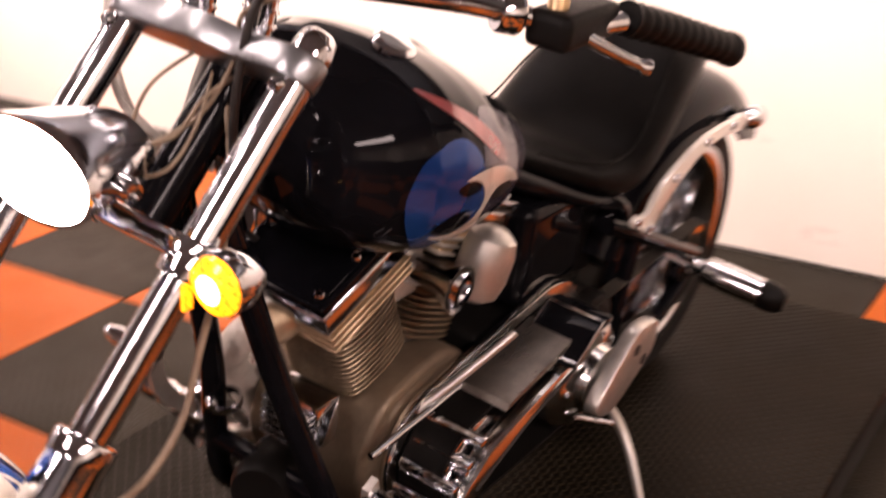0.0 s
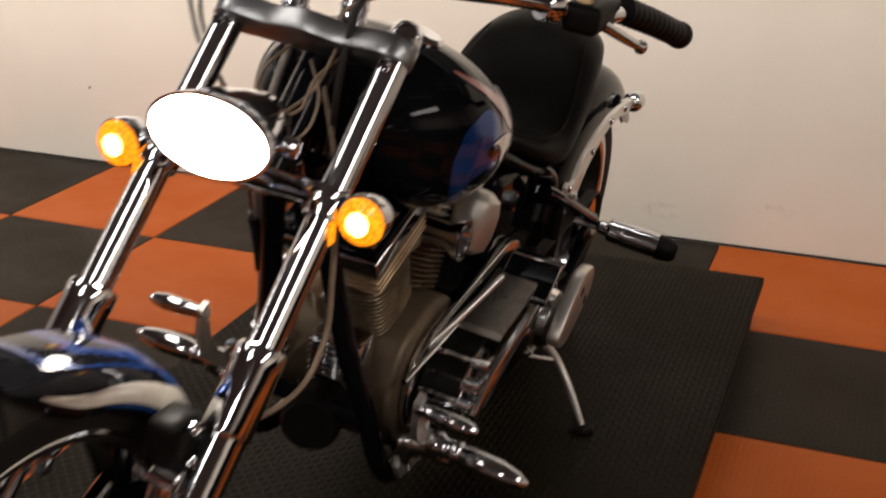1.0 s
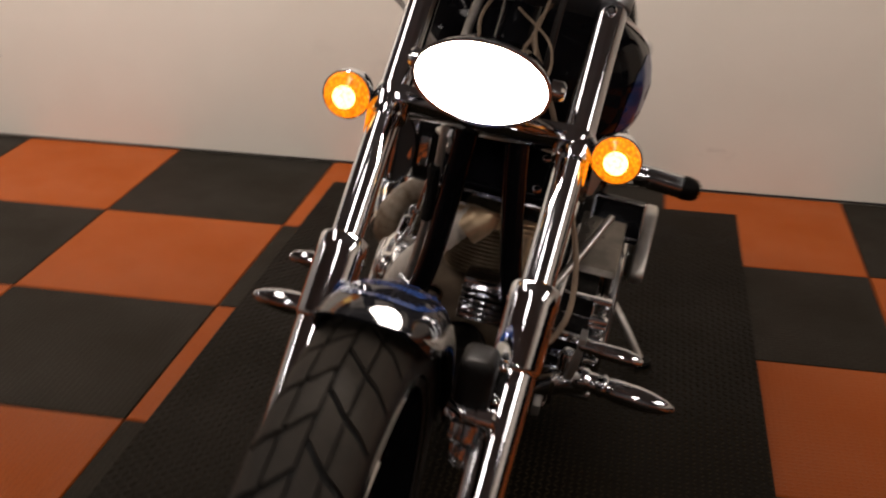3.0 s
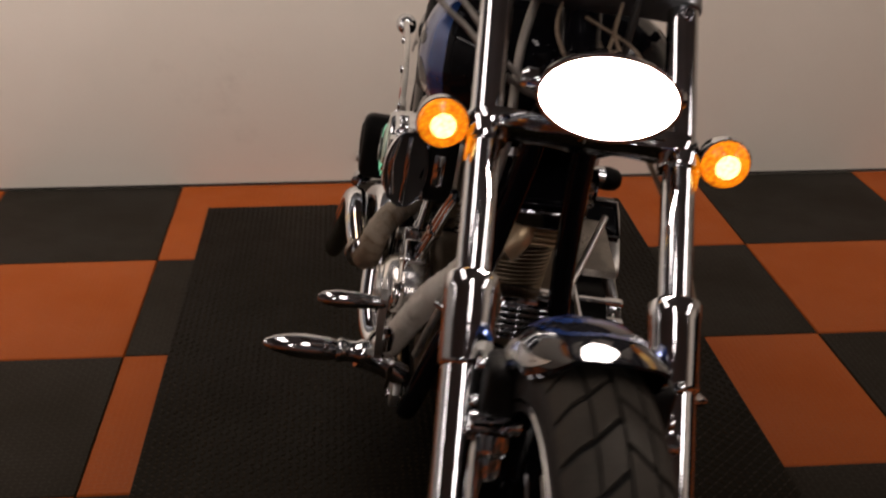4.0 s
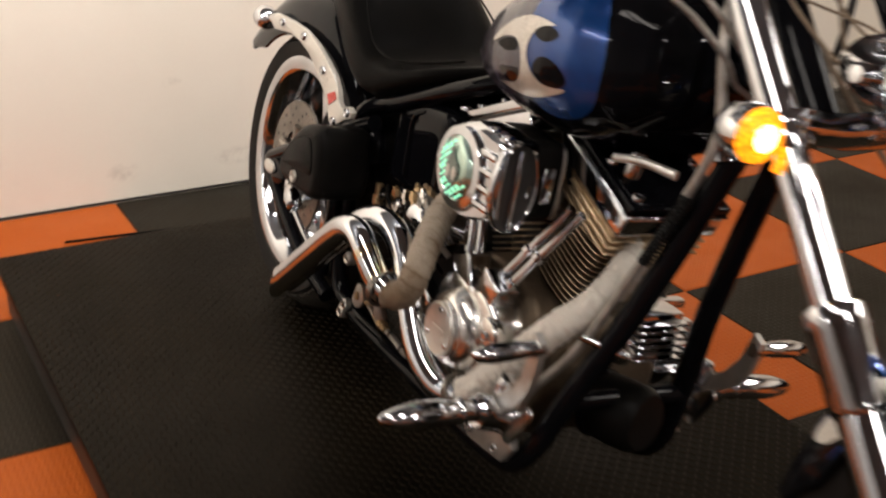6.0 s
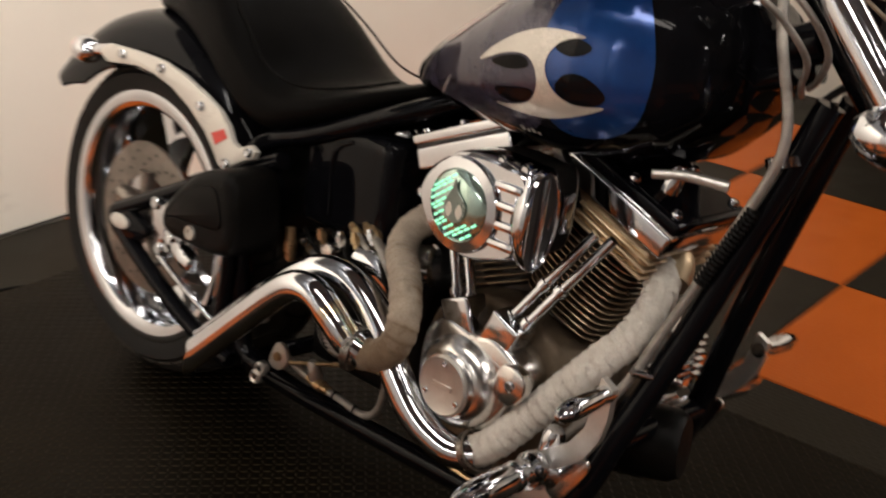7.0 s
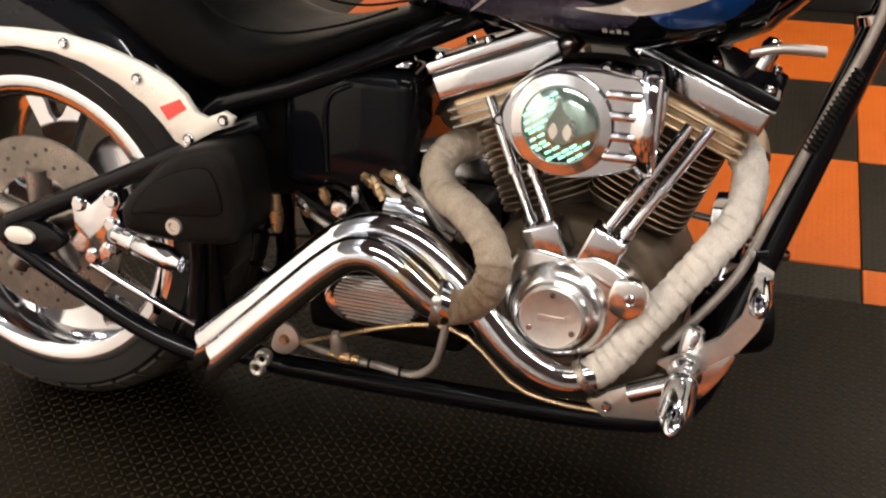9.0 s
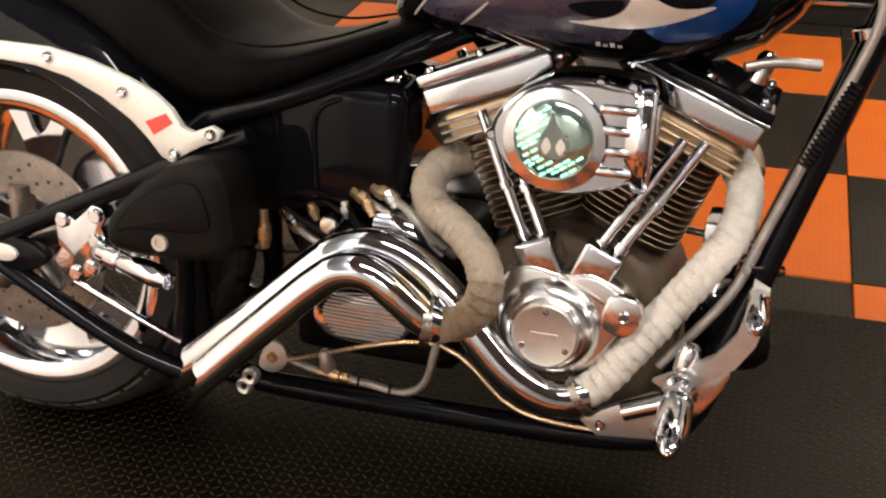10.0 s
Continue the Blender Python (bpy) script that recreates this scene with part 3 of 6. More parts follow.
# ---- fenders ----
def fender_taper(k, nose):
    """How far the sides hang down, k from the front edge (0) to the rear edge (1)."""
    q = min(1.0, k / 0.24)
    return min(0.10 + 0.90 * q * (2 - q), 0.55 + 4.0 * (1 - k), 1.0) if nose else min(1.0, 0.55 + 4.0 * min(k, 1 - k))


def fender(name, y, z, R, half, a0, a1, drop, mat, label, n=40, tail=0.0, x0=0.0, nose=False):
    """An arched shell of real thickness over a wheel; angles from straight up, ahead negative."""
    rings_out, rings_in = [], []
    for i in range(n + 1):
        a = radians(a0 + (a1 - a0) * i / n)
        taper = fender_taper(i / n, nose)
        for rings, th in ((rings_out, 0.0), (rings_in, 0.004)):
            ring = []
            for j in range(17):
                u = j / 8 - 1
                x = half * math.sin(u * math.pi / 2) if abs(u) < 0.999 else half * u
                lift = 1 - abs(u) ** (2.3 if nose else 3.2)
                r = R - th + (lift - 1) * drop * taper + tail * max(0, i / n - 0.85)
                x = x * ((0.66 + 0.34 * taper) if nose else 1 - 0.06 * (1 - taper)) - math.copysign(th if abs(u) > 0.6 else 0, u)
                ring.append(Vector((x + x0, y + math.sin(a) * r, z + math.cos(a) * r)))
            rings.append(ring)
    bm = bmesh.new()
    o = [[bm.verts.new(q) for q in r] for r in rings_out]
    i_ = [[bm.verts.new(q) for q in r] for r in rings_in]
    for a, b in zip(range(n), range(1, n + 1)):
        for j in range(16):
            bm.faces.new((o[a][j], o[a][j + 1], o[b][j + 1], o[b][j]))
            bm.faces.new((i_[a][j + 1], i_[a][j], i_[b][j], i_[b][j + 1]))
        for j in (0, 16):
            bm.faces.new((o[a][j], o[b][j], i_[b][j], i_[a][j]))
    for a in (0, n):
        for j in range(16):
            bm.faces.new((o[a][j], o[a][j + 1], i_[a][j + 1], i_[a][j]))
    bmesh.ops.recalc_face_normals(bm, faces=bm.faces)
    return part(name, bm, mat, bike, label)


rear_fender = fender("rear_fender", 0, 0.315, 0.402, 0.152, -70, 54, 0.108, GLOSS_BLACK, "gloss black rear fender")
front_fender = fender("front_fender", FY, FZ, 0.393, 0.073, -1, 82, 0.066, GLOSS_BLACK, "blue and black front fender with silver flames", x0=FX, nose=True)


def on_fender(outline, y, z, R, half, drop, mat, parent, name, label):
    """A thin painted shape on a fender; outline of (u across -1..1, degrees from straight up)."""
    bm = bmesh.new()
    cy, cz = sum(p[0] for p in outline) / len(outline), sum(p[1] for p in outline) / len(outline)
    def at(u, deg):
        lift = 1 - abs(u) ** 2.3
        taper = fender_taper((deg + 1) / 83, True)
        r = R + 0.0012 + (lift - 1) * drop * taper
        a = radians(deg)
        return Vector((FX + half * 1.008 * (0.66 + 0.34 * taper) * math.sin(u * math.pi / 2), y + math.sin(a) * r, z + math.cos(a) * r))
    rings = []
    for s in (1.0, 0.66, 0.33):
        rings.append([bm.verts.new(at(cy + (u - cy) * s, cz + (d - cz) * s)) for u, d in outline])
    mid = bm.verts.new(at(cy, cz))
    m = len(outline)
    for a, b in zip(rings, rings[1:]):
        for k in range(m):
            bm.faces.new((a[k], a[(k + 1) % m], b[(k + 1) % m], b[k]))
    for k in range(m):
        bm.faces.new((rings[-1][k], rings[-1][(k + 1) % m], mid))
    bmesh.ops.recalc_face_normals(bm, faces=bm.faces)
    return part(name, bm, mat, parent, label)


# paint on the front fender
FF = (FY, FZ, 0.393, 0.073, 0.066)
on_fender(rounded([(-0.50, 12), (0, 8), (0.50, 12), (0.56, 40), (0.36, 60), (0, 70), (-0.36, 60), (-0.56, 40)], 48), FF[0], FF[1], FF[2] - 0.0004, FF[3], FF[4], NAVY, front_fender, "crown_panel", "dark navy crown")
for s in (-1, 1):
    on_fender(rounded([(s * 0.50, 40), (s * 0.42, 50), (s * 0.44, 62), (s * 0.54, 66), (s * 0.64, 54), (s * 0.60, 44)], 36), *FF, BLUE, front_fender, "flame_panel", "blue metallic side panel")
    on_fender(rounded([(s * 0.962, 22), (s * 0.985, 28), (s * 0.985, 56), (s * 0.95, 66), (s * 0.955, 44)], 30), *FF, BLUE, front_fender, "flame_panel", "blue metallic side panel")
    on_fender(rounded([(s * 0.88, 5), (s * 0.83, 16), (s * 0.76, 30), (s * 0.68, 42), (s * 0.52, 54), (s * 0.62, 66), (s * 0.86, 64), (s * 0.93, 48), (s * 0.95, 28), (s * 0.94, 10)], 60), FF[0], FF[1], FF[2] + 0.0008, FF[3], FF[4], SILVER, front_fender, "flame", "silver flame lick")
    on_fender(rounded([(s * 0.10, 36), (s * 0.16, 48), (s * 0.12, 62), (s * 0.24, 72), (s * 0.36, 64), (s * 0.30, 50), (s * 0.20, 40)], 42), FF[0], FF[1], FF[2] + 0.0008, FF[3], FF[4], SILVER, front_fender, "flame", "cream flame lick over the crown")


def strut(s):
    outline = [(0.085, 0.628), (0.05, 0.646), (-0.044, 0.650), (-0.120, 0.649), (-0.184, 0.638), (-0.247, 0.619), (-0.291, 0.601), (-0.318, 0.580), (-0.333, 0.557), (-0.351, 0.551), (-0.379, 0.563), (-0.396, 0.556), (-0.390, 0.543),
               (-0.365, 0.533), (-0.341, 0.519), (-0.316, 0.503), (-0.300, 0.510), (-0.279, 0.534), (-0.253, 0.558), (-0.208, 0.586), (-0.154, 0.609), (-0.099, 0.621), (-0.041, 0.624), (0.05, 0.612)]
    st = part("fender_strut", plate_bm(outline, s * 0.178, s * 0.190, 0.002, 2), STRUT, bike, "silver fender strut with chrome bolts")
    for by, bz in ((-0.123, 0.636), (-0.243, 0.597), (-0.323, 0.518), (-0.380, 0.551), (0.0, 0.637)):
        part("bolt", bolt_bm((s * 0.190, by, bz), (s, 0, 0), 0.0085, 0.006), CHROME, st)
    if s < 0:
        part("reflector_sticker", plate_bm([(-0.277, 0.559), (-0.310, 0.574), (-0.321, 0.561), (-0.290, 0.541)], -0.1902, -0.1912), RED, st, "red sticker")
    # signal: chrome bullet with a red lens towards the rear
    part("signal_stalk", tube_bm([(s * 0.172, 0.02, 0.634), (s * 0.174, 0.08, 0.628), (s * 0.178, 0.118, 0.620)], 0.011, 8, 12), CHROME, st)
    sig = part("rear_signal", lathe_bm([(0, -0.032), (0.010, -0.030), (0.021, -0.019), (0.026, -0.004), (0.026, 0.012), (0.0235, 0.013)], (s * 0.179, 0.136, 0.617), (0, 1, 0.05), 24), CHROME, bike, "chrome bullet signal with a red lens")
    part("lens", lathe_bm([(0.0235, 0.012), (0.021, 0.022), (0.013, 0.030), (0, 0.033)], (s * 0.179, 0.136, 0.617), (0, 1, 0.05), 24), RED, sig, "red lens")


both(strut)

# ---- frame and swingarm ----
def rail(s):
    part("frame_rail", tube_bm([(s * 0.035, -1.262, 0.830), (s * 0.045, -1.222, 0.700), (s * 0.070, -1.160, 0.500), (s * 0.105, -1.112, 0.345), (s * 0.128, -1.065, 0.215), (s * 0.130, -0.98, 0.172), (s * 0.130, -0.70, 0.158), (s * 0.130, -0.40, 0.158), (s * 0.13, -0.33, 0.20), (s * 0.13, -0.315, 0.33)], 0.0185, 60, 14), GLOSS_BLACK, bike, "gloss black frame tube")
    part("backbone_rail", tube_bm([(s * 0.03, -1.21, 0.86), (s * 0.03, -0.95, 0.755), (s * 0.045, -0.76, 0.725), (s * 0.098, -0.63, 0.672), (s * 0.122, -0.47, 0.602), (s * 0.130, -0.33, 0.545), (s * 0.13, -0.31, 0.45), (s * 0.13, -0.315, 0.33)], 0.017, 44, 14), GLOSS_BLACK, bike, "gloss black frame tube")
    part("swingarm_upper_tube", tube_bm([(s * 0.165, 0.02, 0.333), (s * 0.165, -0.14, 0.410), (s * 0.160, -0.302, 0.490), (s * 0.150, -0.42, 0.545)], 0.0165, 20, 14), GLOSS_BLACK, bike)
    part("swingarm_lower_tube", tube_bm([(s * 0.165, 0.02, 0.300), (s * 0.165, -0.093, 0.242), (s * 0.160, -0.22, 0.182), (s * 0.150, -0.33, 0.150)], 0.0165, 20, 14), GLOSS_BLACK, bike)
    part("swingarm_brace", tube_bm([(s * 0.158, -0.30, 0.19), (s * 0.155, -0.31, 0.33), (s * 0.155, -0.29, 0.47)], 0.015, 14, 12), GLOSS_BLACK, bike)
    ax = part("axle_plate", plate_bm(rounded([(0.045, 0.318), (0.02, 0.345), (-0.05, 0.340), (-0.085, 0.318), (-0.05, 0.292), (0.02, 0.290)], 36), s * 0.158, s * 0.178, 0.004), GLOSS_BLACK, bike)
    part("axle_cover", plate_bm(rounded([(0.020, 0.319), (0.008, 0.3315), (-0.022, 0.3315), (-0.036, 0.319), (-0.022, 0.3065), (0.008, 0.3065)], 36), s * 0.178, s * 0.186, 0.003), STRUT, ax, "bright oval axle cover")


both(rail)
part("steering_head", tube_bm([(0, -1.178, 0.985), (0, -1.335, 0.812)], 0.030, 8, 20), GLOSS_BLACK, bike)
part("backbone", tube_bm([(0, -1.22, 0.90), (0, -1.0, 0.80), (0, -0.7, 0.70)], 0.028, 14, 16), GLOSS_BLACK, bike)
part("seat_post_plate", plate_bm([(-0.31, 0.53), (-0.45, 0.585), (-0.60, 0.60), (-0.60, 0.45), (-0.33, 0.40)], -0.09, 0.09, 0.006), SATIN_BLACK, bike)
part("frame_cross_tube", tube_bm([(-0.13, -0.36, 0.16), (0.13, -0.36, 0.16)], 0.016, 4, 12), GLOSS_BLACK, bike)
part("frame_cross_tube", tube_bm([(-0.10, -1.11, 0.33), (0.10, -1.11, 0.33)], 0.016, 4, 12), GLOSS_BLACK, bike)

# ---- fork ----
DY, DZ = -0.30, -0.3333  # one step down the fork
def fork_at(u, x, off=0.0):
    """u: 0 at the top clamp, 1 further by the step."""
    return (x, -1.240 + DY * u - off, 1.005 + DZ * u)


def fork_leg(s):
    x = s * 0.130
    tube = part("fork_tube", tube_bm([fork_at(-0.05, x), fork_at(1.05, x)], 0.0220, 6, 24, curve=False), CHROME, bike, "chrome fork tube")
    part("fork_cap", lathe_bm([(0, 0.022), (0.014, 0.021), (0.02, 0.016), (0.024, 0.0), (0.024, -0.01)], fork_at(-0.06, x), (0, -DY, -DZ), 24), CHROME, tube)
    d = Vector((0, DY, DZ)).normalized()
    L = (Vector(fork_at(1.97, x)) - Vector(fork_at(0.97, x))).length
    part("fork_slider", lathe_bm([(0.0221, -0.001), (0.031, 0.0), (0.0338, 0.004), (0.0338, 0.024), (0.0330, 0.027), (0.0330, 0.112), (0.0312, 0.117), (0.0292, 0.119), (0.0292, L - 0.10), (0.030, L - 0.07), (0.030, L - 0.015), (0.024, L), (0, L + 0.004)], fork_at(0.97, x), d, 28), CHROME, bike, "chrome fork slider")
    # signal bracket and signal lamp
    cl = part("signal_clamp", lathe_bm([(0.0221, -0.014), (0.028, -0.014), (0.029, -0.010), (0.029, 0.010), (0.028, 0.014), (0.0221, 0.014)], fork_at(0.535, x), d, 24), CHROME, bike)
    part("signal_stem", tube_bm([(x, -1.395, 0.838), (s * 0.165, -1.400, 0.836), (s * 0.187, -1.395, 0.836)], 0.0085, 6, 10), CHROME, cl)
    sg = part("front_signal", lathe_bm([(0, -0.046), (0.013, -0.044), (0.026, -0.030), (0.033, -0.010), (0.0345, 0.0), (0.0345, 0.012), (0.031, 0.013)], (s * 0.188, -1.402, 0.836), (0, -1, 0), 32), CHROME, bike, "lit amber turn signal in a chrome bullet housing")
    part("lens", lathe_bm([(0.0325, 0.0125), (0.0305, 0.019), (0.022, 0.0235), (0.0215, 0.0228), (0.0165, 0.0262), (0.0160, 0.0255)], (s * 0.188, -1.402, 0.836), (0, -1, 0), 32), AMBER, sg, "glowing amber lens")
    part("bulb", lathe_bm([(0.0162, 0.0258), (0.010, 0.0285), (0, 0.0295)], (s * 0.188, -1.402, 0.836), (0, -1, 0), 24), AMBER_CORE, sg, "bright amber bulb behind the lens")
    part("side_reflector", box_bm((s * 0.152 - 0.002, -1.428, 0.795), (s * 0.152 + 0.002, -1.414, 0.826), 0.0015), AMBER, cl, "amber side marker")


both(fork_leg)


def clamp_plate(name, u, half, depth, thick, label):
    """A fork clamp seen along the fork: a waisted plate with two eyes, tilted with the rake."""
    out = rounded([(-half, 0.030), (-half - 0.026, 0.0), (-half, -0.030), (-half * 0.45, -depth), (0, -depth - 0.008), (half * 0.45, -depth), (half, -0.030), (half + 0.026, 0.0), (half, 0.030), (half * 0.45, 0.024), (0, 0.034), (-half * 0.45, 0.024)], 96)
    bm = plate_bm(out, -thick / 2, thick / 2, 0.004, 2)
    m = Matrix.Translation(fork_at(u, 0)) @ Matrix.Rotation(math.atan2(-DY, -DZ) * -1.0, 4, "X")
    # plate axes: thickness along the fork, first outline axis across, second ahead
    bm.transform(m @ Matrix(((0, 1, 0, 0), (0, 0, -1, 0), (1, 0, 0, 0), (0, 0, 0, 1))))
    bmesh.ops.recalc_face_normals(bm, faces=bm.faces)
    return part(name, bm, BRUSHED if u < 0.1 else CHROME, bike, label)


top_clamp = clamp_plate("top_clamp", 0.0, 0.130, 0.030, 0.034, "brushed alloy upper fork clamp")
clamp_plate("lower_clamp", 0.50, 0.130, 0.022, 0.026, "chrome lower fork clamp")
for s in (-1, 1):
    part("pinch_bolt", bolt_bm((s * 0.130, -1.276, 1.0), (0, -1, 0), 0.008, 0.008), CHROME, top_clamp)
    part("riser", tube_bm([(s * 0.045, -1.222, 1.015), (s * 0.045, -1.205, 1.085)], 0.019, 4, 18), CHROME, top_clamp)
    for q in range(3):
        part("riser_ring", lathe_bm([(0.0188, -0.003), (0.0215, -0.002), (0.0215, 0.002), (0.0188, 0.003)], (s * 0.045, -1.2185 + 0.0045 * q, 1.03 + 0.018 * q), (0, 0.23, 1), 20), CHROME, top_clamp)

# ---- headlight ----
HY, HZ = -1.475, 0.918
def oval(rx, rz, y, n=48, dz=0.0):
    return [Vector((rx * math.cos(2 * math.pi * k / n), y, HZ + dz + rz * math.sin(2 * math.pi * k / n))) for k in range(n)]


shell = part("headlight", loft_bm([oval(0.02, 0.015, HY + 0.115), oval(0.055, 0.035, HY + 0.10), oval(0.076, 0.046, HY + 0.055), oval(0.087, 0.052, HY + 0.01), oval(0.091, 0.055, HY - 0.004), oval(0.091, 0.055, HY - 0.014), oval(0.087, 0.051, HY - 0.014)]), CHROME, bike, "lit oval twin-beam headlight in a chrome shell")
part("lens", loft_bm([oval(0.0865, 0.0505, HY - 0.0135), oval(0.080, 0.046, HY - 0.020), oval(0.058, 0.034, HY - 0.026), oval(0.03, 0.016, HY - 0.029)]), HEADLIGHT, shell, "glowing headlight lens")
part("mount", tube_bm([(0, HY + 0.06, HZ - 0.05), (0, -1.40, 0.842)], 0.014, 5, 12), CHROME, shell)
for s in (-1, 1):
    part("side_bolt", lathe_bm([(0, 0.014), (0.010, 0.013), (0.014, 0.008), (0.014, -0.006)], (s * 0.091, HY + 0.03, HZ), (s, 0, 0), 16), CHROME, shell)

# ---- handlebar ----
bar = part("handlebar", tube_bm([(-0.385, -0.80, 1.025), (-0.355, -0.92, 1.062), (-0.325, -1.02, 1.068), (-0.25, -1.115, 1.090), (-0.10, -1.19, 1.088), (0, -1.205, 1.086), (0.10, -1.19, 1.088), (0.25, -1.115, 1.090), (0.325, -1.02, 1.068), (0.355, -0.92, 1.062), (0.385, -0.80, 1.025)], 0.0127, 60, 16), CHROME, bike, "chrome pull-back handlebar")


def grip(s):
    part("grip", tube_bm([(s * 0.350, -0.935, 1.068), (s * 0.376, -0.84, 1.040), (s * 0.402, -0.74, 1.008)], lambda u, a: 0.0205 + 0.0014 * math.cos(u * 70), 34, 16), SATIN_BLACK, bar, "black ribbed grip")
    part("grip_end", lathe_bm([(0.0175, -0.004), (0.0225, 0.0), (0.0225, 0.010), (0.014, 0.018), (0, 0.02)], (s * 0.403, -0.737, 1.007), (s * 0.25, 0.92, -0.30), 20), SATIN_BLACK, bar)
    part("switch_box", box_bm((min(s * 0.296, s * 0.352), -1.075, 1.050), (max(s * 0.296, s * 0.352), -0.955, 1.092), 0.012, 3), SATIN_BLACK, bar, "black switch housing")
    lv = part("lever", tube_bm([(s * 0.318, -1.045, 1.076), (s * 0.345, -1.02, 1.060), (s * 0.372, -0.985, 1.040), (s * 0.394, -0.950, 1.024)], lambda u, a: 0.0095 - 0.003 * u + (0.004 if u > 0.93 else 0), 24, 12), CHROME, bar, "chrome lever")
    part("lever_pivot", lathe_bm([(0, -0.024), (0.010, -0.024), (0.012, -0.020), (0.012, 0.020), (0.010, 0.024), (0, 0.024)], (s * 0.320, -1.048, 1.082), (0, 0.1, 1), 18), COPPER, lv, "brassy pivot bolt")
    part("lever_clamp", lathe_bm([(0.0127, -0.014), (0.022, -0.014), (0.024, -0.010), (0.024, 0.010), (0.022, 0.014), (0.0127, 0.014)], (s * 0.280, -1.083, 1.083), (s * 0.6, 0.78, -0.15), 20), CHROME, bar)


both(grip)

# ---- tank ----
TANK = [  # y, top, bottom, half width
    (-1.168, 0.880, 0.838, 0.030), (-1.160, 0.915, 0.800, 0.080), (-1.140, 0.945, 0.768, 0.132), (-1.10, 0.968, 0.730, 0.172), (-1.05, 0.983, 0.707, 0.197), (-1.00, 0.985, 0.696, 0.206), (-0.95, 0.974, 0.690, 0.205),
    (-0.90, 0.955, 0.689, 0.199), (-0.84, 0.922, 0.692, 0.186), (-0.78, 0.886, 0.698, 0.163), (-0.72, 0.848, 0.704, 0.131), (-0.66, 0.808, 0.712, 0.094), (-0.615, 0.776, 0.714, 0.060), (-0.592, 0.752, 0.720, 0.028)]


def tank_row(y):
    y = min(max(y, TANK[0][0]), TANK[-1][0])
    for a, b in zip(TANK, TANK[1:]):
        if a[0] <= y <= b[0]:
            u = (y - a[0]) / (b[0] - a[0])
            return [p + (q - p) * u for p, q in zip(a[1:], b[1:])]


def tank_point(y, a, grow=0.0):
    """a: angle round the section, 0 out to the left, 90 up."""
    top, low, half = tank_row(y)
    h = (top - low) / 2
    ca, sa = math.cos(a), math.sin(a)
    e = 2 / 2.35
    x = math.copysign(abs(ca) ** e, ca) * half
    zz = math.copysign(abs(sa) ** e, sa) * h
    n = Vector((ca / max(half, 0.02), 0, sa / max(h, 0.02))).normalized()
    return Vector((x, y, (top + low) / 2 + zz)) + n * grow


def tank_ys():
    ys = []
    for a, b in zip(TANK, TANK[1:]):
        ys += [a[0] + (b[0] - a[0]) * k / 4 for k in range(4)]
    return ys + [TANK[-1][0]]


tank = part("fuel_tank", loft_bm([[tank_point(y, 2 * math.pi * k / 56) for k in range(56)] for y in tank_ys()]), GLOSS_BLACK, bike, "teardrop fuel tank, black with blue and silver flames", smooth=60)


tank.matrix_local = Matrix.Translation((-0.205, 0, 0.80)) @ Matrix.Rotation(radians(3.4), 4, "Y") @ Matrix.Translation((0.205, 0, -0.80))


def on_tank(outline, mat, name, label, side, grow=0.0012):
    """A thin painted shape on the tank's side; outline of (y, z) pairs, followed along the surface."""
    def at(y, z):
        top, low, _ = tank_row(y)
        h = (top - low) / 2
        q = min(max((z - (top + low) / 2) / h, -0.995), 0.995)
        sa = math.copysign(abs(q) ** (2.35 / 2), q)
        a = math.asin(sa)
        p = tank_point(y, a, grow)
        return Vector((side * p.x, p.y, p.z))
    bm = bmesh.new()
    flat = bm.faces.new([bm.verts.new((0, y, z)) for y, z in outline])
    bm.normal_update()
    bmesh.ops.triangulate(bm, faces=[flat])
    for _ in range(4):
        longer = [e for e in bm.edges if e.calc_length() > 0.016]
        if not longer:
            break
        bmesh.ops.subdivide_edges(bm, edges=longer, cuts=1)
        bmesh.ops.triangulate(bm, faces=bm.faces)
    for v in bm.verts:
        v.co = at(v.co.y, v.co.z)
    bmesh.ops.recalc_face_normals(bm, faces=bm.faces)
    return part(name, bm, mat, tank, label, smooth=70)


def shifted(points, side):
    """The hand-painted flames sit a little lower on the left."""
    return [(y + 0.006, z - 0.006) if side > 0 else (y, z) for y, z in points]


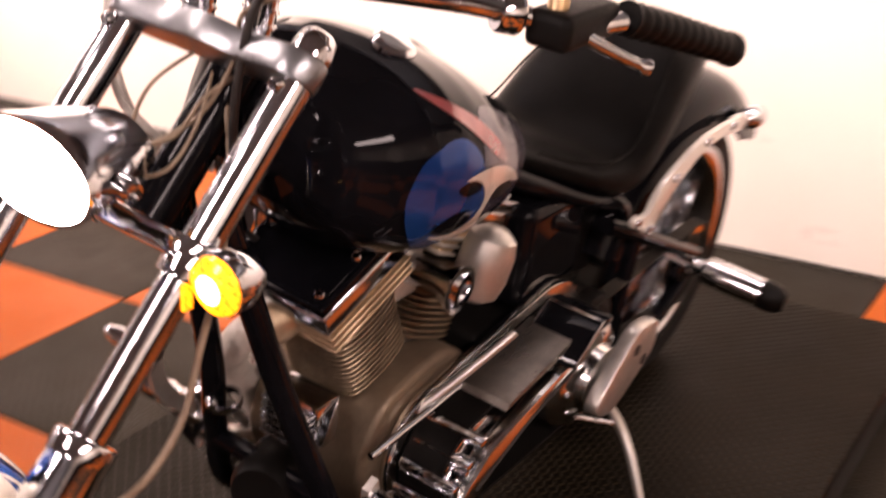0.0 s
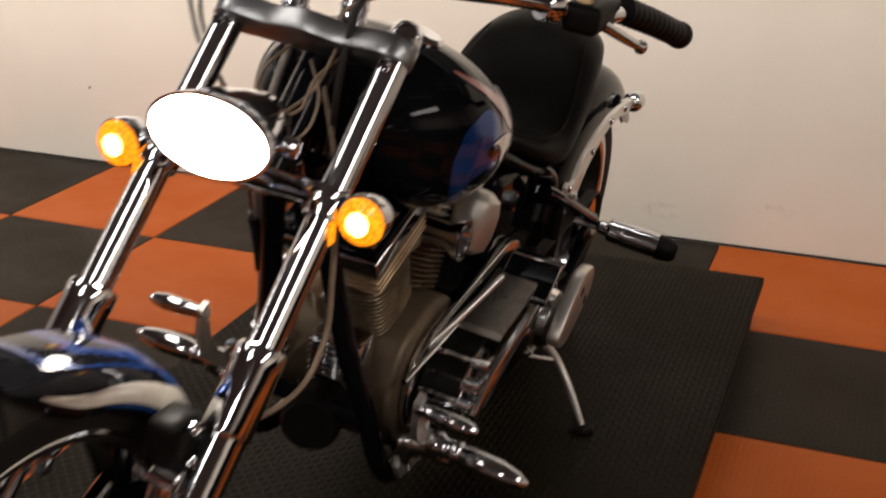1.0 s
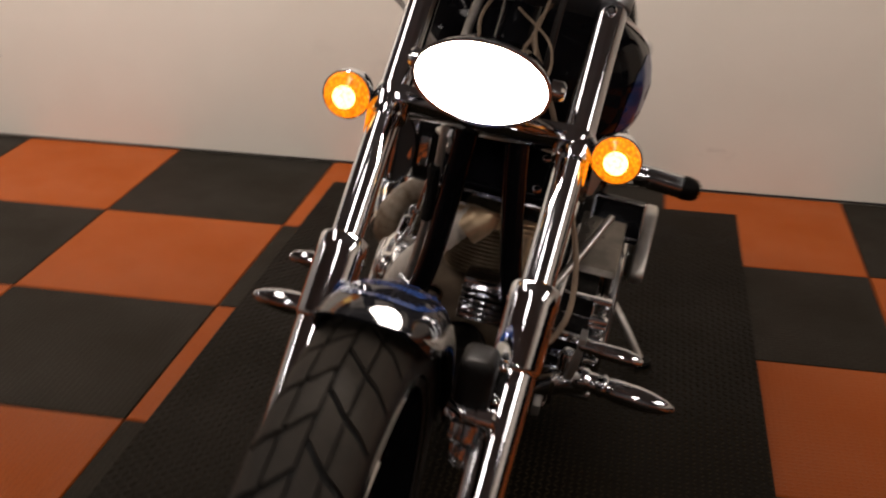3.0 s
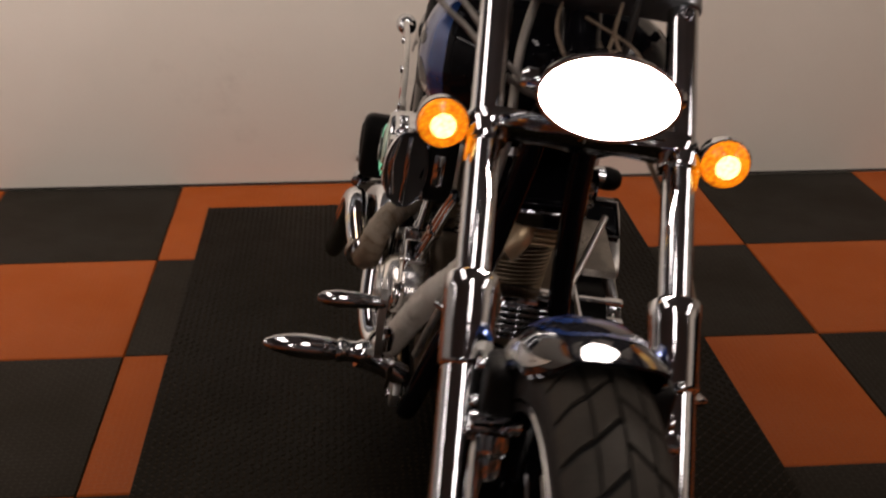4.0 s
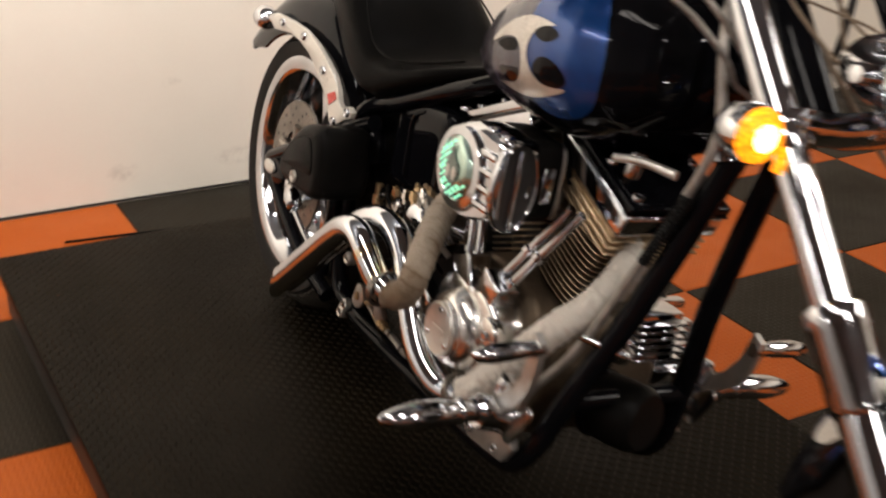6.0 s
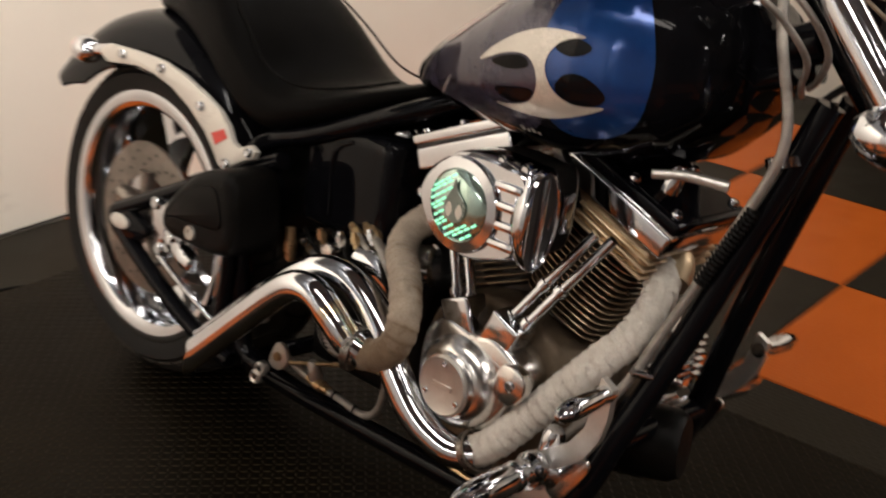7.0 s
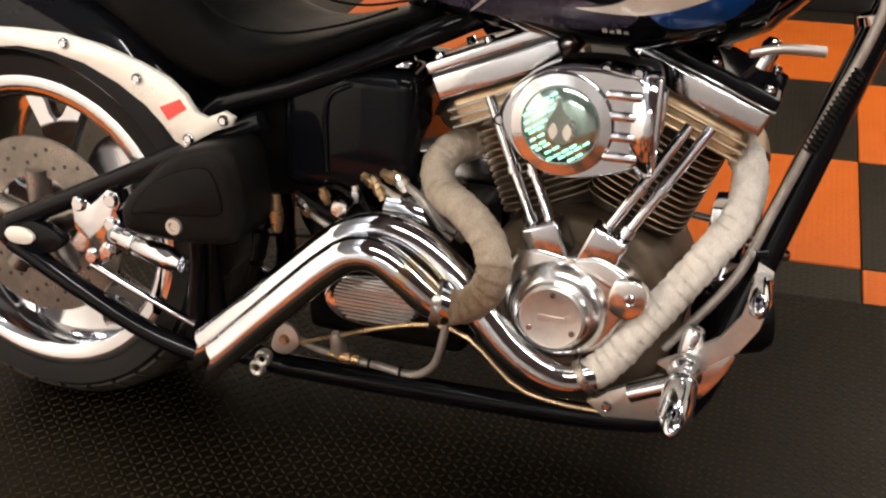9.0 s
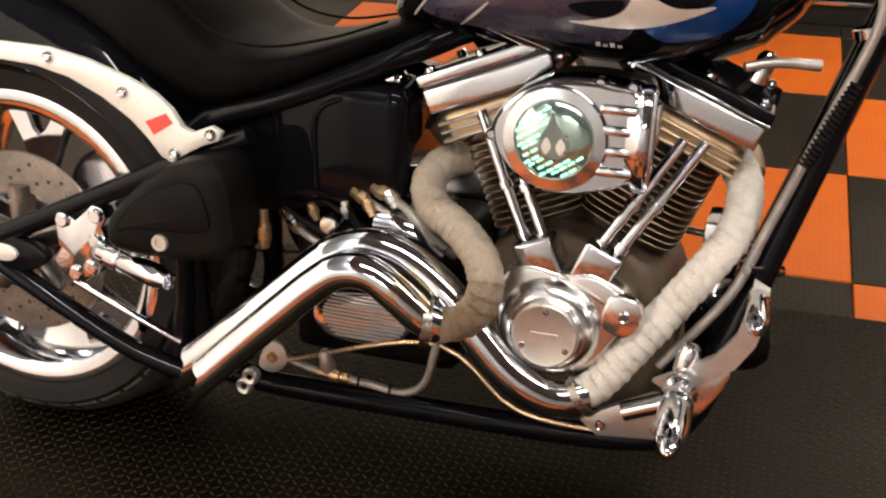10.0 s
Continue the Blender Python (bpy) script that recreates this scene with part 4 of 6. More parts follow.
BLUE_R = [(-1.100, 0.830), (-1.088, 0.885), (-1.058, 0.935), (-1.015, 0.955), (-0.960, 0.925), (-0.945, 0.86), (-0.945, 0.80), (-0.965, 0.735), (-1.03, 0.738), (-1.082, 0.768)]
BLUE_L = [(-1.092, 0.830), (-1.086, 0.865), (-1.066, 0.897), (-1.012, 0.915), (-0.975, 0.893), (-0.955, 0.85), (-0.950, 0.80), (-0.955, 0.742), (-1.014, 0.724), (-1.070, 0.782)]
for s in (-1, 1):
    on_tank(soft(BLUE_L if s > 0 else BLUE_R), BLUE, "flame_panel", "blue metallic front panel", s, 0.0012)
    on_tank(soft([(-0.955, 0.93), (-0.90, 0.915), (-0.82, 0.872), (-0.74, 0.818), (-0.64, 0.750), (-0.66, 0.735), (-0.75, 0.728), (-0.86, 0.722), (-0.95, 0.730), (-0.962, 0.80), (-0.962, 0.87)]), VIOLET, "flame_panel", "dark grey violet panel", s, 0.0008)
    on_tank(soft(shifted([(-0.964, 0.841), (-0.978, 0.858), (-1.002, 0.861), (-1.028, 0.852), (-1.000, 0.834)], s)), GLOSS_BLACK, "flame_gap", "black oval between the flames", s, 0.0019)
    on_tank(soft(shifted([(-0.972, 0.790), (-0.986, 0.814), (-1.016, 0.820), (-1.052, 0.800), (-1.038, 0.784), (-1.006, 0.777)], s)), GLOSS_BLACK, "flame_gap", "black oval between the flames", s, 0.0019)
    on_tank(soft(shifted([(-0.850, 0.803), (-0.885, 0.818), (-0.918, 0.824), (-0.936, 0.812), (-0.900, 0.800)], s)), SATIN_BLACK, "flame_gap", "dark oval between the flames", s, 0.0019)
    on_tank(soft(shifted([(-0.860, 0.772), (-0.900, 0.780), (-0.944, 0.786), (-0.934, 0.768), (-0.900, 0.758)], s)), GLOSS_BLACK, "flame_gap", "dark oval between the flames", s, 0.0019)
    # the pale hourglass flame with its four tails
    on_tank(soft(shifted([(-0.831, 0.799), (-0.858, 0.824), (-0.904, 0.850), (-0.944, 0.863), (-0.980, 0.866), (-1.020, 0.863), (-0.981, 0.856), (-0.962, 0.838), (-0.957, 0.817), (-0.967, 0.797), (-0.984, 0.784), (-1.010, 0.778), (-1.056, 0.788), (-1.015, 0.768), (-0.969, 0.753), (-0.925, 0.749), (-0.858, 0.753), (-0.897, 0.756), (-0.934, 0.766), (-0.948, 0.784), (-0.948, 0.802), (-0.939, 0.818), (-0.919, 0.827), (-0.881, 0.820), (-0.852, 0.807)], s)), SILVER, "flame", "silver flame shaped like an hourglass", s, 0.0026)
    on_tank(soft(shifted([(-0.768, 0.772), (-0.735, 0.748), (-0.703, 0.724), (-0.738, 0.744)], s)), SILVER, "flame", "silver flame lick", s, 0.0018)
    on_tank(soft([(-1.055, 0.968), (-1.0, 0.945), (-0.95, 0.915), (-0.905, 0.872), (-0.885, 0.842), (-0.925, 0.862), (-0.985, 0.915)] if s > 0 else [(-0.86, 0.905), (-0.79, 0.862), (-0.70, 0.800), (-0.73, 0.806), (-0.80, 0.848)]), MAROON, "flame", "maroon flame lick", s, 0.0018)
    on_tank([(-0.634, 0.732), (-0.686, 0.782), (-0.760, 0.836), (-0.822, 0.876), (-0.822, 0.880), (-0.760, 0.840), (-0.686, 0.786), (-0.634, 0.736)], SILVER, "pinstripe", "thin silver pinstripe", s, 0.0018)
    # script bars under the flame
    for k in range(4):
        on_tank([(-0.935 + 0.009 * k, 0.7235), (-0.929 + 0.009 * k, 0.7235), (-0.929 + 0.009 * k, 0.7275 + 0.002 * (k % 2)), (-0.935 + 0.009 * k, 0.7275 + 0.002 * (k % 2))], SILVER, "script_bar", "small pale bar of unreadable script", s, 0.0021)
part("filler_cap", lathe_bm([(0, 0.014), (0.024, 0.012), (0.030, 0.006), (0.031, -0.006)], (0.055, -0.99, 0.978), (0.25, 0.1, 1), 28), CHROME, tank, "chrome filler cap")
part("tank_seam", tube_bm([(0, -1.05, 0.979), (0, -0.9, 0.956), (0, -0.75, 0.868), (0, -0.62, 0.781)], 0.004, 20, 8), GLOSS_BLACK, tank)

# ---- seat ----
SEAT = [  # y, bottom, side top, middle top, half width
    (-0.655, 0.700, 0.716, 0.722, 0.040), (-0.615, 0.682, 0.712, 0.716, 0.085), (-0.55, 0.650, 0.694, 0.694, 0.128), (-0.48, 0.618, 0.672, 0.674, 0.150), (-0.42, 0.592, 0.664, 0.670, 0.160), (-0.375, 0.576, 0.671, 0.688, 0.164),
    (-0.34, 0.574, 0.690, 0.714, 0.166), (-0.30, 0.580, 0.722, 0.750, 0.165), (-0.25, 0.604, 0.762, 0.790, 0.162), (-0.19, 0.646, 0.798, 0.828, 0.155), (-0.11, 0.686, 0.818, 0.848, 0.140), (-0.03, 0.706, 0.806, 0.834, 0.118), (0.05, 0.708, 0.764, 0.786, 0.085), (0.09, 0.700, 0.730, 0.740, 0.045)]


def seat_ring(row):
    y, low, edge, mid, half = row
    pts = []
    for k in range(40):
        a = 2 * math.pi * k / 40
        ca, sa = math.cos(a), math.sin(a)
        x = math.copysign(abs(ca) ** 0.62, ca) * half
        if sa >= 0:
            t = edge + (mid - edge) * (1 - (x / half) ** 2)
            c = (low + edge) / 2
            z = c + (t - c) * abs(sa) ** 0.55
        else:
            c = (low + edge) / 2
            z = c - (c - low) * abs(sa) ** 0.55
        pts.append(Vector((x, y, z)))
    return pts


rows = []
for a, b in zip(SEAT, SEAT[1:]):
    for k in range(4):
        rows.append([p + (q - p) * k / 4 for p, q in zip(a, b)])
rows.append(list(SEAT[-1]))
for _ in range(2):
    rows = [rows[0]] + [[(p + 2 * q + r) / 4 for p, q, r in zip(a, b, c)] for a, b, c in zip(rows, rows[1:], rows[2:])] + [rows[-1]]
seat = part("seat", loft_bm([seat_ring(r) for r in rows]), LEATHER, bike, "black leather solo seat with a raised rear bolster", smooth=60)
for s in (-1, 1):
    part("seam_piping", tube_bm([(s * 0.088, -0.60, 0.7135), (s * 0.130, -0.53, 0.690), (s * 0.150, -0.44, 0.674), (s * 0.150, -0.36, 0.688), (s * 0.137, -0.28, 0.744), (s * 0.112, -0.19, 0.806)], 0.0022, 30, 8), LEATHER, seat)


# ---- engine ----
CY, CZ = -0.885, 0.31


def tilt(front):
    """From a cylinder's own axes (z along the cylinder, y along the bike) into the motorcycle's."""
    return Matrix.Translation((0, CY, CZ)) @ Matrix.Rotation(radians(22.5) * (1 if front else -1), 4, "X")


def turned(bm, m):
    bm.transform(m)
    return bm


case = part("crankcase", plate_bm(rounded([(-1.02, 0.26), (-1.035, 0.33), (-0.99, 0.42), (-0.90, 0.455), (-0.82, 0.45), (-0.76, 0.40), (-0.745, 0.30), (-0.78, 0.21), (-0.90, 0.185), (-0.98, 0.20)], 60), -0.115, 0.115, 0.015, 3), CRANK, bike, "dull tan alloy V-twin crankcase")


def cylinder(front):
    m = tilt(front)
    cyl = part("cylinder", turned(lathe_bm([(0, 0.125), (0.062, 0.125), (0.066, 0.13), (0.066, 0.152), (0.056, 0.155), (0.056, 0.292), (0, 0.292)], (0, 0, 0), (0, 0, 1), 32), m), SHADED_BARREL, bike, "finned tan alloy cylinder, its barrel darkened for shade between the fins")
    for k in range(13):
        h = 0.158 + 0.0102 * k
        out = rounded([(-0.074, -0.035), (-0.058, -0.068), (0, -0.078), (0.058, -0.068), (0.074, -0.035), (0.074, 0.035), (0.058, 0.068), (0, 0.078), (-0.058, 0.068), (-0.074, 0.035)], 40)
        bm = plate_bm(out, h, h + 0.0026, 0.0007, 1)
        bm.transform(m @ Matrix(((0, 1, 0, 0), (0, 0, 1, 0), (1, 0, 0, 0), (0, 0, 0, 1))))
        bmesh.ops.recalc_face_normals(bm, faces=bm.faces)
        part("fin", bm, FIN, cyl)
    head = part("cylinder_head", turned(box_bm((-0.080, -0.082, 0.294), (0.080, 0.082, 0.338), 0.010, 3), m), BRONZE, bike, "tan alloy cylinder head")
    for k in range(3):
        part("head_fin", turned(box_bm((-0.088, -0.090, 0.298 + 0.0125 * k), (0.088, 0.090, 0.303 + 0.0125 * k), 0.002, 1), m), SATIN if not front else BRONZE, head)
    rb = part("rocker_box", turned(box_bm((-0.090, -0.096, 0.342), (0.090, 0.096, 0.377), 0.005, 3), m), CHROME, bike, "chrome rocker box with a stepped lid")
    part("lid", turned(box_bm((-0.092, -0.098, 0.3810), (0.092, 0.098, 0.3990), 0.005, 3), m), GLOSS_BLACK if front else CHROME, rb, "gloss black lid" if front else "")
    part("gasket", turned(box_bm((-0.0870, -0.0930, 0.3765), (0.0870, 0.0930, 0.3815)), m), SKIRT, rb)
    if front:
        part("lid_edge", turned(box_bm((-0.0932, -0.0992, 0.3795), (0.0932, 0.0992, 0.3838), 0.0015, 1), m), CHROME, rb, "chrome edge under the lid")
        part("lid_insert", turned(box_bm((-0.083, -0.089, 0.3985), (0.083, 0.089, 0.4006), 0.0006, 1), m), GLOSS_BLACK, rb, "gloss black lid insert")
    for x in (-0.074, 0.074):
        for yy in (-0.078, 0.0, 0.078):
            part("bolt", turned(bolt_bm((x, yy, 0.398), (0, 0, 1), 0.008, 0.008), m), CHROME, rb)
    # exhaust port
    s = -1 if front else 1
    part("exhaust_port", turned(tube_bm([(0.0, s * 0.06, 0.320), (-0.01, s * 0.088, 0.312), (-0.03, s * 0.104, 0.296)], 0.029, 10, 16), m), BRONZE, head)


cylinder(True)
cylinder(False)


def pushrods(front):
    y0, z0, y1, z1 = (-0.928, 0.43, -1.050, 0.628) if front else (-0.850, 0.43, -0.752, 0.625)
    d = Vector((0.045, y1 - y0, z1 - z0)).normalized()
    for off in (-0.014, 0.014):
        a = Vector((-0.150, y0 + off, z0))
        pr = part("pushrod_tube", tube_bm([a, a + d * 0.205], 0.0078, 6, 16), CHROME, bike, "chrome pushrod tube")
        for h in (0.03, 0.10):
            part("collar", lathe_bm([(0.0076, -0.006), (0.0112, -0.005), (0.0112, 0.005), (0.0076, 0.006)], a + d * h, d, 16), CHROME, pr)
    bm = box_bm((-0.022, -0.027, -0.028), (0.022, 0.027, 0.028), 0.006, 3)
    bm.transform(Matrix.Translation((-0.150, y0, z0)) @ Matrix.Rotation(radians(24) * (1 if front else -1), 4, "X"))
    tb = part("tappet_block", bm, CHROME, bike, "polished tappet block")
    bm = box_bm((-0.026, -0.036, -0.036), (0.022, 0.036, -0.0285), 0.003, 2)
    bm.transform(Matrix.Translation((-0.150, y0, z0)) @ Matrix.Rotation(radians(24) * (1 if front else -1), 4, "X"))
    part("flange", bm, POLISHED, tb)


pushrods(True)
pushrods(False)

cam_cover = part("cam_cover", plate_bm(rounded([(-0.800, 0.395), (-0.835, 0.425), (-0.885, 0.420), (-0.930, 0.425), (-0.975, 0.400), (-0.985, 0.370), (-0.962, 0.330), (-0.930, 0.285), (-0.875, 0.270), (-0.822, 0.285), (-0.795, 0.330)], 66), -0.175, -0.112, 0.010, 3), CAST, bike, "polished cam cover")
part("round_cover", lathe_bm([(0.070, 0.0), (0.066, 0.016), (0.056, 0.026), (0.050, 0.028), (0.050, 0.030), (0.046, 0.034), (0, 0.034)], (-0.172, -0.876, 0.342), (-1, 0, 0), 48), CAST, cam_cover)
plate = part("ignition_cover", lathe_bm([(0.0445, 0.0), (0.0445, 0.004), (0.042, 0.006), (0.038, 0.0045), (0, 0.0045)], (-0.2062, -0.876, 0.342), (-1, 0, 0), 48), SATIN, cam_cover, "round points cover with three screws")
for k in range(3):
    a = radians(90 + 120 * k)
    part("screw", bolt_bm((-0.2105, -0.876 + 0.034 * math.cos(a), 0.342 + 0.034 * math.sin(a)), (-1, 0, 0), 0.0045, 0.003), CHROME, plate)
part("badge_bar", box_bm((-0.2125, -0.894, 0.338), (-0.2105, -0.858, 0.346), 0.0005, 1), SATIN, plate)
part("gearcase_ear", plate_bm(rounded([(-0.955, 0.40), (-0.99, 0.398), (-0.998, 0.37), (-0.975, 0.345), (-0.945, 0.36)], 30), -0.186, -0.165, 0.004), POLISHED, cam_cover)
part("screw", bolt_bm((-0.186, -0.975, 0.376), (-1, 0, 0), 0.008, 0.004), CHROME, cam_cover)

# ---- air cleaner ----
def ac_section(x, grow):
    base = rounded([(-0.786, 0.605), (-0.802, 0.648), (-0.850, 0.681), (-0.905, 0.688), (-0.945, 0.685), (-0.975, 0.678), (-0.981, 0.625), (-0.975, 0.568), (-0.935, 0.548), (-0.880, 0.537), (-0.820, 0.556)], 66)
    cy, cz = -0.895, 0.612
    return [Vector((x, cy + (y - cy) * grow, cz + (z - cz) * grow)) for y, z in base]


ac = part("air_cleaner", loft_bm([ac_section(-0.160, 0.93), ac_section(-0.161, 0.985), ac_section(-0.166, 1.0), ac_section(-0.202, 0.99), ac_section(-0.217, 0.955), ac_section(-0.222, 0.90)]), CHROME, bike, "chrome air cleaner with a round green-lit face")
part("filter_element", loft_bm([ac_section(-0.112, 0.93), ac_section(-0.116, 0.975), ac_section(-0.138, 0.985), ac_section(-0.158, 0.975), ac_section(-0.1615, 0.93)]), SATIN_BLACK, ac, "black filter element behind the chrome cover")
part("backing_plate", loft_bm([ac_section(-0.104, 0.90), ac_section(-0.106, 0.92), ac_section(-0.1115, 0.91)]), SATIN, ac)
# the open mouth at its front end: a black oval with a bright rim and an upright band
def mouth(rx, rz, y):
    return [Vector((-0.196 + rx * math.cos(2 * math.pi * k / 40), y, 0.617 + rz * math.sin(2 * math.pi * k / 40))) for k in range(40)]


part("mouth_rim", loft_bm([mouth(0.0300, 0.0600, -0.960), mouth(0.0385, 0.0685, -0.974), mouth(0.0390, 0.0690, -0.984), mouth(0.0372, 0.0672, -0.9875), mouth(0.0350, 0.0650, -0.985), mouth(0.0345, 0.0645, -0.978)], cap=False), CHROME, ac, "bright rim of the open mouth")
part("mouth", loft_bm([mouth(0.0346, 0.0646, -0.981), mouth(0.030, 0.058, -0.976), mouth(0.018, 0.040, -0.974)]), SKIRT, ac, "black mesh inside the mouth")
part("mouth_band", box_bm((-0.2005, -0.9905, 0.557), (-0.1915, -0.9775, 0.677), 0.003, 2), CHROME, ac, "upright chrome band")
part("backing_strip", box_bm((-0.152, -0.990, 0.596), (-0.132, -0.978, 0.652), 0.003, 2), CHROME, ac)
AC_MAT, act, acp = nodes_of("green_mirror_lens")
acp.inputs["Base Color"].default_value = (0.42, 0.56, 0.49, 1)
acp.inputs["Metallic"].default_value = 0.9
acp.inputs["Roughness"].default_value = 0.14
part("face_ring", lathe_bm([(0.067, -0.004), (0.0665, 0.004), (0.064, 0.0080), (0.0505, 0.0098), (0.0492, 0.0080)], (-0.221, -0.873, 0.612), (-1, 0, 0), 56), CHROME, ac, "flat chrome ring of the round face")
lens = part("face_lens", lathe_bm([(0.0496, 0.0075), (0.046, 0.0115), (0.036, 0.0150), (0.025, 0.0170), (0.0, 0.0190)], (-0.221, -0.873, 0.612), (-1, 0, 0), 56), AC_MAT, ac, "grey mirrored round lens lit green from within")
LED = glowing("green_led", (0.22, 1.0, 0.58), 0.75, (0.4, 0.8, 0.6))
for row in range(15):
    for col in range(11):
        zz, yy = (row - 7) * 0.0092 - (col - 5) * 0.0068, (col - 5) * 0.0098 + (row % 3) * 0.0021
        r2 = math.hypot(yy, zz)
        if r2 > 0.0455 or math.hypot(yy + 0.004, zz + 0.002) < 0.020 or (yy < 0.008 and zz > -0.018):
            continue
        bm = box_bm((-0.0006, -0.0050, -0.0016), (0.0006, 0.0050, 0.0016), 0.0005, 1)
        bm.transform(Matrix.Translation((-0.2408 + 3.55 * r2 * r2, -0.873 + yy, 0.612 + zz)) @ Matrix.Rotation(radians(-34), 4, "X"))
        part("led", bm, LED, lens)
EMBLEM = stuff("smoky_green_emblem", (0.22, 0.26, 0.23), (0.17, 0.20, 0.18), 0.3, 0.6, 20, 300, 0.05)
emb = part("emblem", plate_bm(rounded([(-0.872, 0.650), (-0.878, 0.634), (-0.894, 0.617), (-0.891, 0.597), (-0.876, 0.590), (-0.861, 0.597), (-0.858, 0.616), (-0.867, 0.634)], 40), -0.2392, -0.2414, 0.0006, 1), EMBLEM, ac, "smoky green spade-shaped emblem with two pale ovals")
for ey in (-0.8845, -0.8665):
    part("oval", plate_bm(rounded([(ey - 0.0060, 0.606), (ey, 0.617), (ey + 0.0060, 0.606), (ey, 0.596)], 24), -0.2412, -0.2424, 0.0004, 1), STRUT, emb)
for k in range(4):
    part("cooling_rib", box_bm((-0.229, -0.972, 0.572 + 0.026 * k), (-0.205, -0.926, 0.584 + 0.026 * k), 0.005, 2), CHROME, ac)
part("front_rim", tube_bm([(-0.214, -0.974, 0.674), (-0.222, -0.979, 0.625), (-0.214, -0.974, 0.570)], 0.008, 14, 12), CHROME, ac)
for by, bz in ((-0.922, 0.684), (-0.962, 0.683), (-0.79, 0.606)):
    part("screw", bolt_bm((-0.204, by, bz), (-1, 0, 0), 0.009, 0.012), CHROME, ac)
part("carburettor", box_bm((-0.10, -0.930, 0.545), (0.06, -0.850, 0.640), 0.015, 3), SATIN, bike, "alloy carburettor between the cylinders")
part("intake_horn", lathe_bm([(0.024, -0.06), (0.024, 0.05), (0.036, 0.07), (0.038, 0.08), (0.030, 0.08)], (0.07, -0.885, 0.60), (1, 0, 0), 24), CHROME, bike)

# ---- exhaust ----
def wrap(u, a):
    lap = (u * 26 + a / (2 * math.pi)) % 1.0
    return 0.0232 + 0.0022 * lap + 0.0006 * math.sin(a * 5 + u * 70)


WRAP, wt, wp = nodes_of("woven_exhaust_wrap")
wbig, wfine = noise_of(wt, 12.0, 3.0, 0.5, 0.47, 0.72), noise_of(wt, 420.0, 3.0, 0.6, 0.3, 0.7)
# the lap of each turn is scorched brown
wuv = wt.nodes.new("ShaderNodeUVMap")
wuv.uv_map = "along"
wsep = wt.nodes.new("ShaderNodeSeparateXYZ")
wt.links.new(wuv.outputs["UV"], wsep.inputs[0])
turn = calc(wt, "FRACT", calc(wt, "MULTIPLY_ADD", wsep.outputs[0], 26.0, wsep.outputs[1]))
edge = calc(wt, "POWER", calc(wt, "ABSOLUTE", calc(wt, "MULTIPLY_ADD", turn, 2.0, -1.0)), 5.0)
wmid = noise_of(wt, 70.0, 5.0, 0.7, 0.50, 0.74)
scorch = calc(wt, "MINIMUM", calc(wt, "ADD", calc(wt, "MULTIPLY", wmid, calc(wt, "MULTIPLY_ADD", wbig, 0.55, 0.18)), calc(wt, "ADD", calc(wt, "MULTIPLY", edge, calc(wt, "MULTIPLY_ADD", wbig, 0.50, 0.03)), calc(wt, "MULTIPLY", wbig, 0.34))), 1.0)
# the hot end of the rear wrap is burnt darker
burnt = wt.nodes.new("ShaderNodeValue")
burnt.outputs[0].default_value = 0.0
late = put(wt, "ShaderNodeMapRange", **{"From Min": 0.45, "From Max": 1.0})
wt.links.new(wsep.outputs[0], late.inputs["Value"])
scorch = calc(wt, "MINIMUM", calc(wt, "ADD", scorch, calc(wt, "MULTIPLY", calc(wt, "MULTIPLY", late.outputs["Result"], burnt.outputs[0]), calc(wt, "MULTIPLY_ADD", wbig, 0.5, 0.5))), 1.0)
wt.links.new(mixed(wt, scorch, mixed(wt, wfine, (0.90, 0.86, 0.78), (0.76, 0.70, 0.60)), (0.19, 0.125, 0.07)), wp.inputs["Base Color"])
wp.inputs["Roughness"].default_value = 0.5
wb = put(wt, "ShaderNodeBump", Strength=0.9, Distance=0.0022)
wt.links.new(calc(wt, "MULTIPLY_ADD", wmid, 0.8, wfine), wb.inputs["Height"])
wt.links.new(wb.outputs["Normal"], wp.inputs["Normal"])

REAR_PIPE = [(-0.232, -0.740, 0.341), (-0.246, -0.712, 0.358), (-0.254, -0.682, 0.386), (-0.258, -0.645, 0.410), (-0.262, -0.608, 0.410), (-0.266, -0.575, 0.389), (-0.272, -0.522, 0.339), (-0.280, -0.450, 0.268), (-0.287, -0.408, 0.227)]
WRAP_SCORCHED = WRAP.copy()
WRAP_SCORCHED.name = "scorched_exhaust_wrap"
for n in WRAP_SCORCHED.node_tree.nodes:
    if n.type == "VALUE":
        n.outputs[0].default_value = 1.1
    if n.type == "MIX" and not n.inputs[6].is_linked:
        n.inputs[6].default_value, n.inputs[7].default_value = (0.60, 0.52, 0.42, 1), (0.42, 0.34, 0.25, 1)
front_pipe = part("exhaust_pipe", tube_bm([(-0.180, -0.935, 0.252), (-0.195, -0.900, 0.246), (-0.205, -0.865, 0.258), (-0.210, -0.825, 0.284), (-0.210, -0.785, 0.325), (-0.205, -0.745, 0.371), (-0.200, -0.700, 0.404), (-0.200, -0.655, 0.424), (-0.205, -0.612, 0.427), (-0.215, -0.570, 0.410), (-0.225, -0.515, 0.362), (-0.235, -0.430, 0.279), (-0.240, -0.362, 0.217)], 0.0245, 64, 22, cut=(0, 0, -2.4), open_end=True), CHROME, bike, "chrome exhaust pipe with a slash-cut tip")
rear_pipe = part("exhaust_pipe", tube_bm(REAR_PIPE, 0.0245, 48, 22, cut=(0, 0, -2.4), open_end=True), CHROME, bike, "chrome exhaust pipe with a slash-cut tip, heat-tinted at the bend")
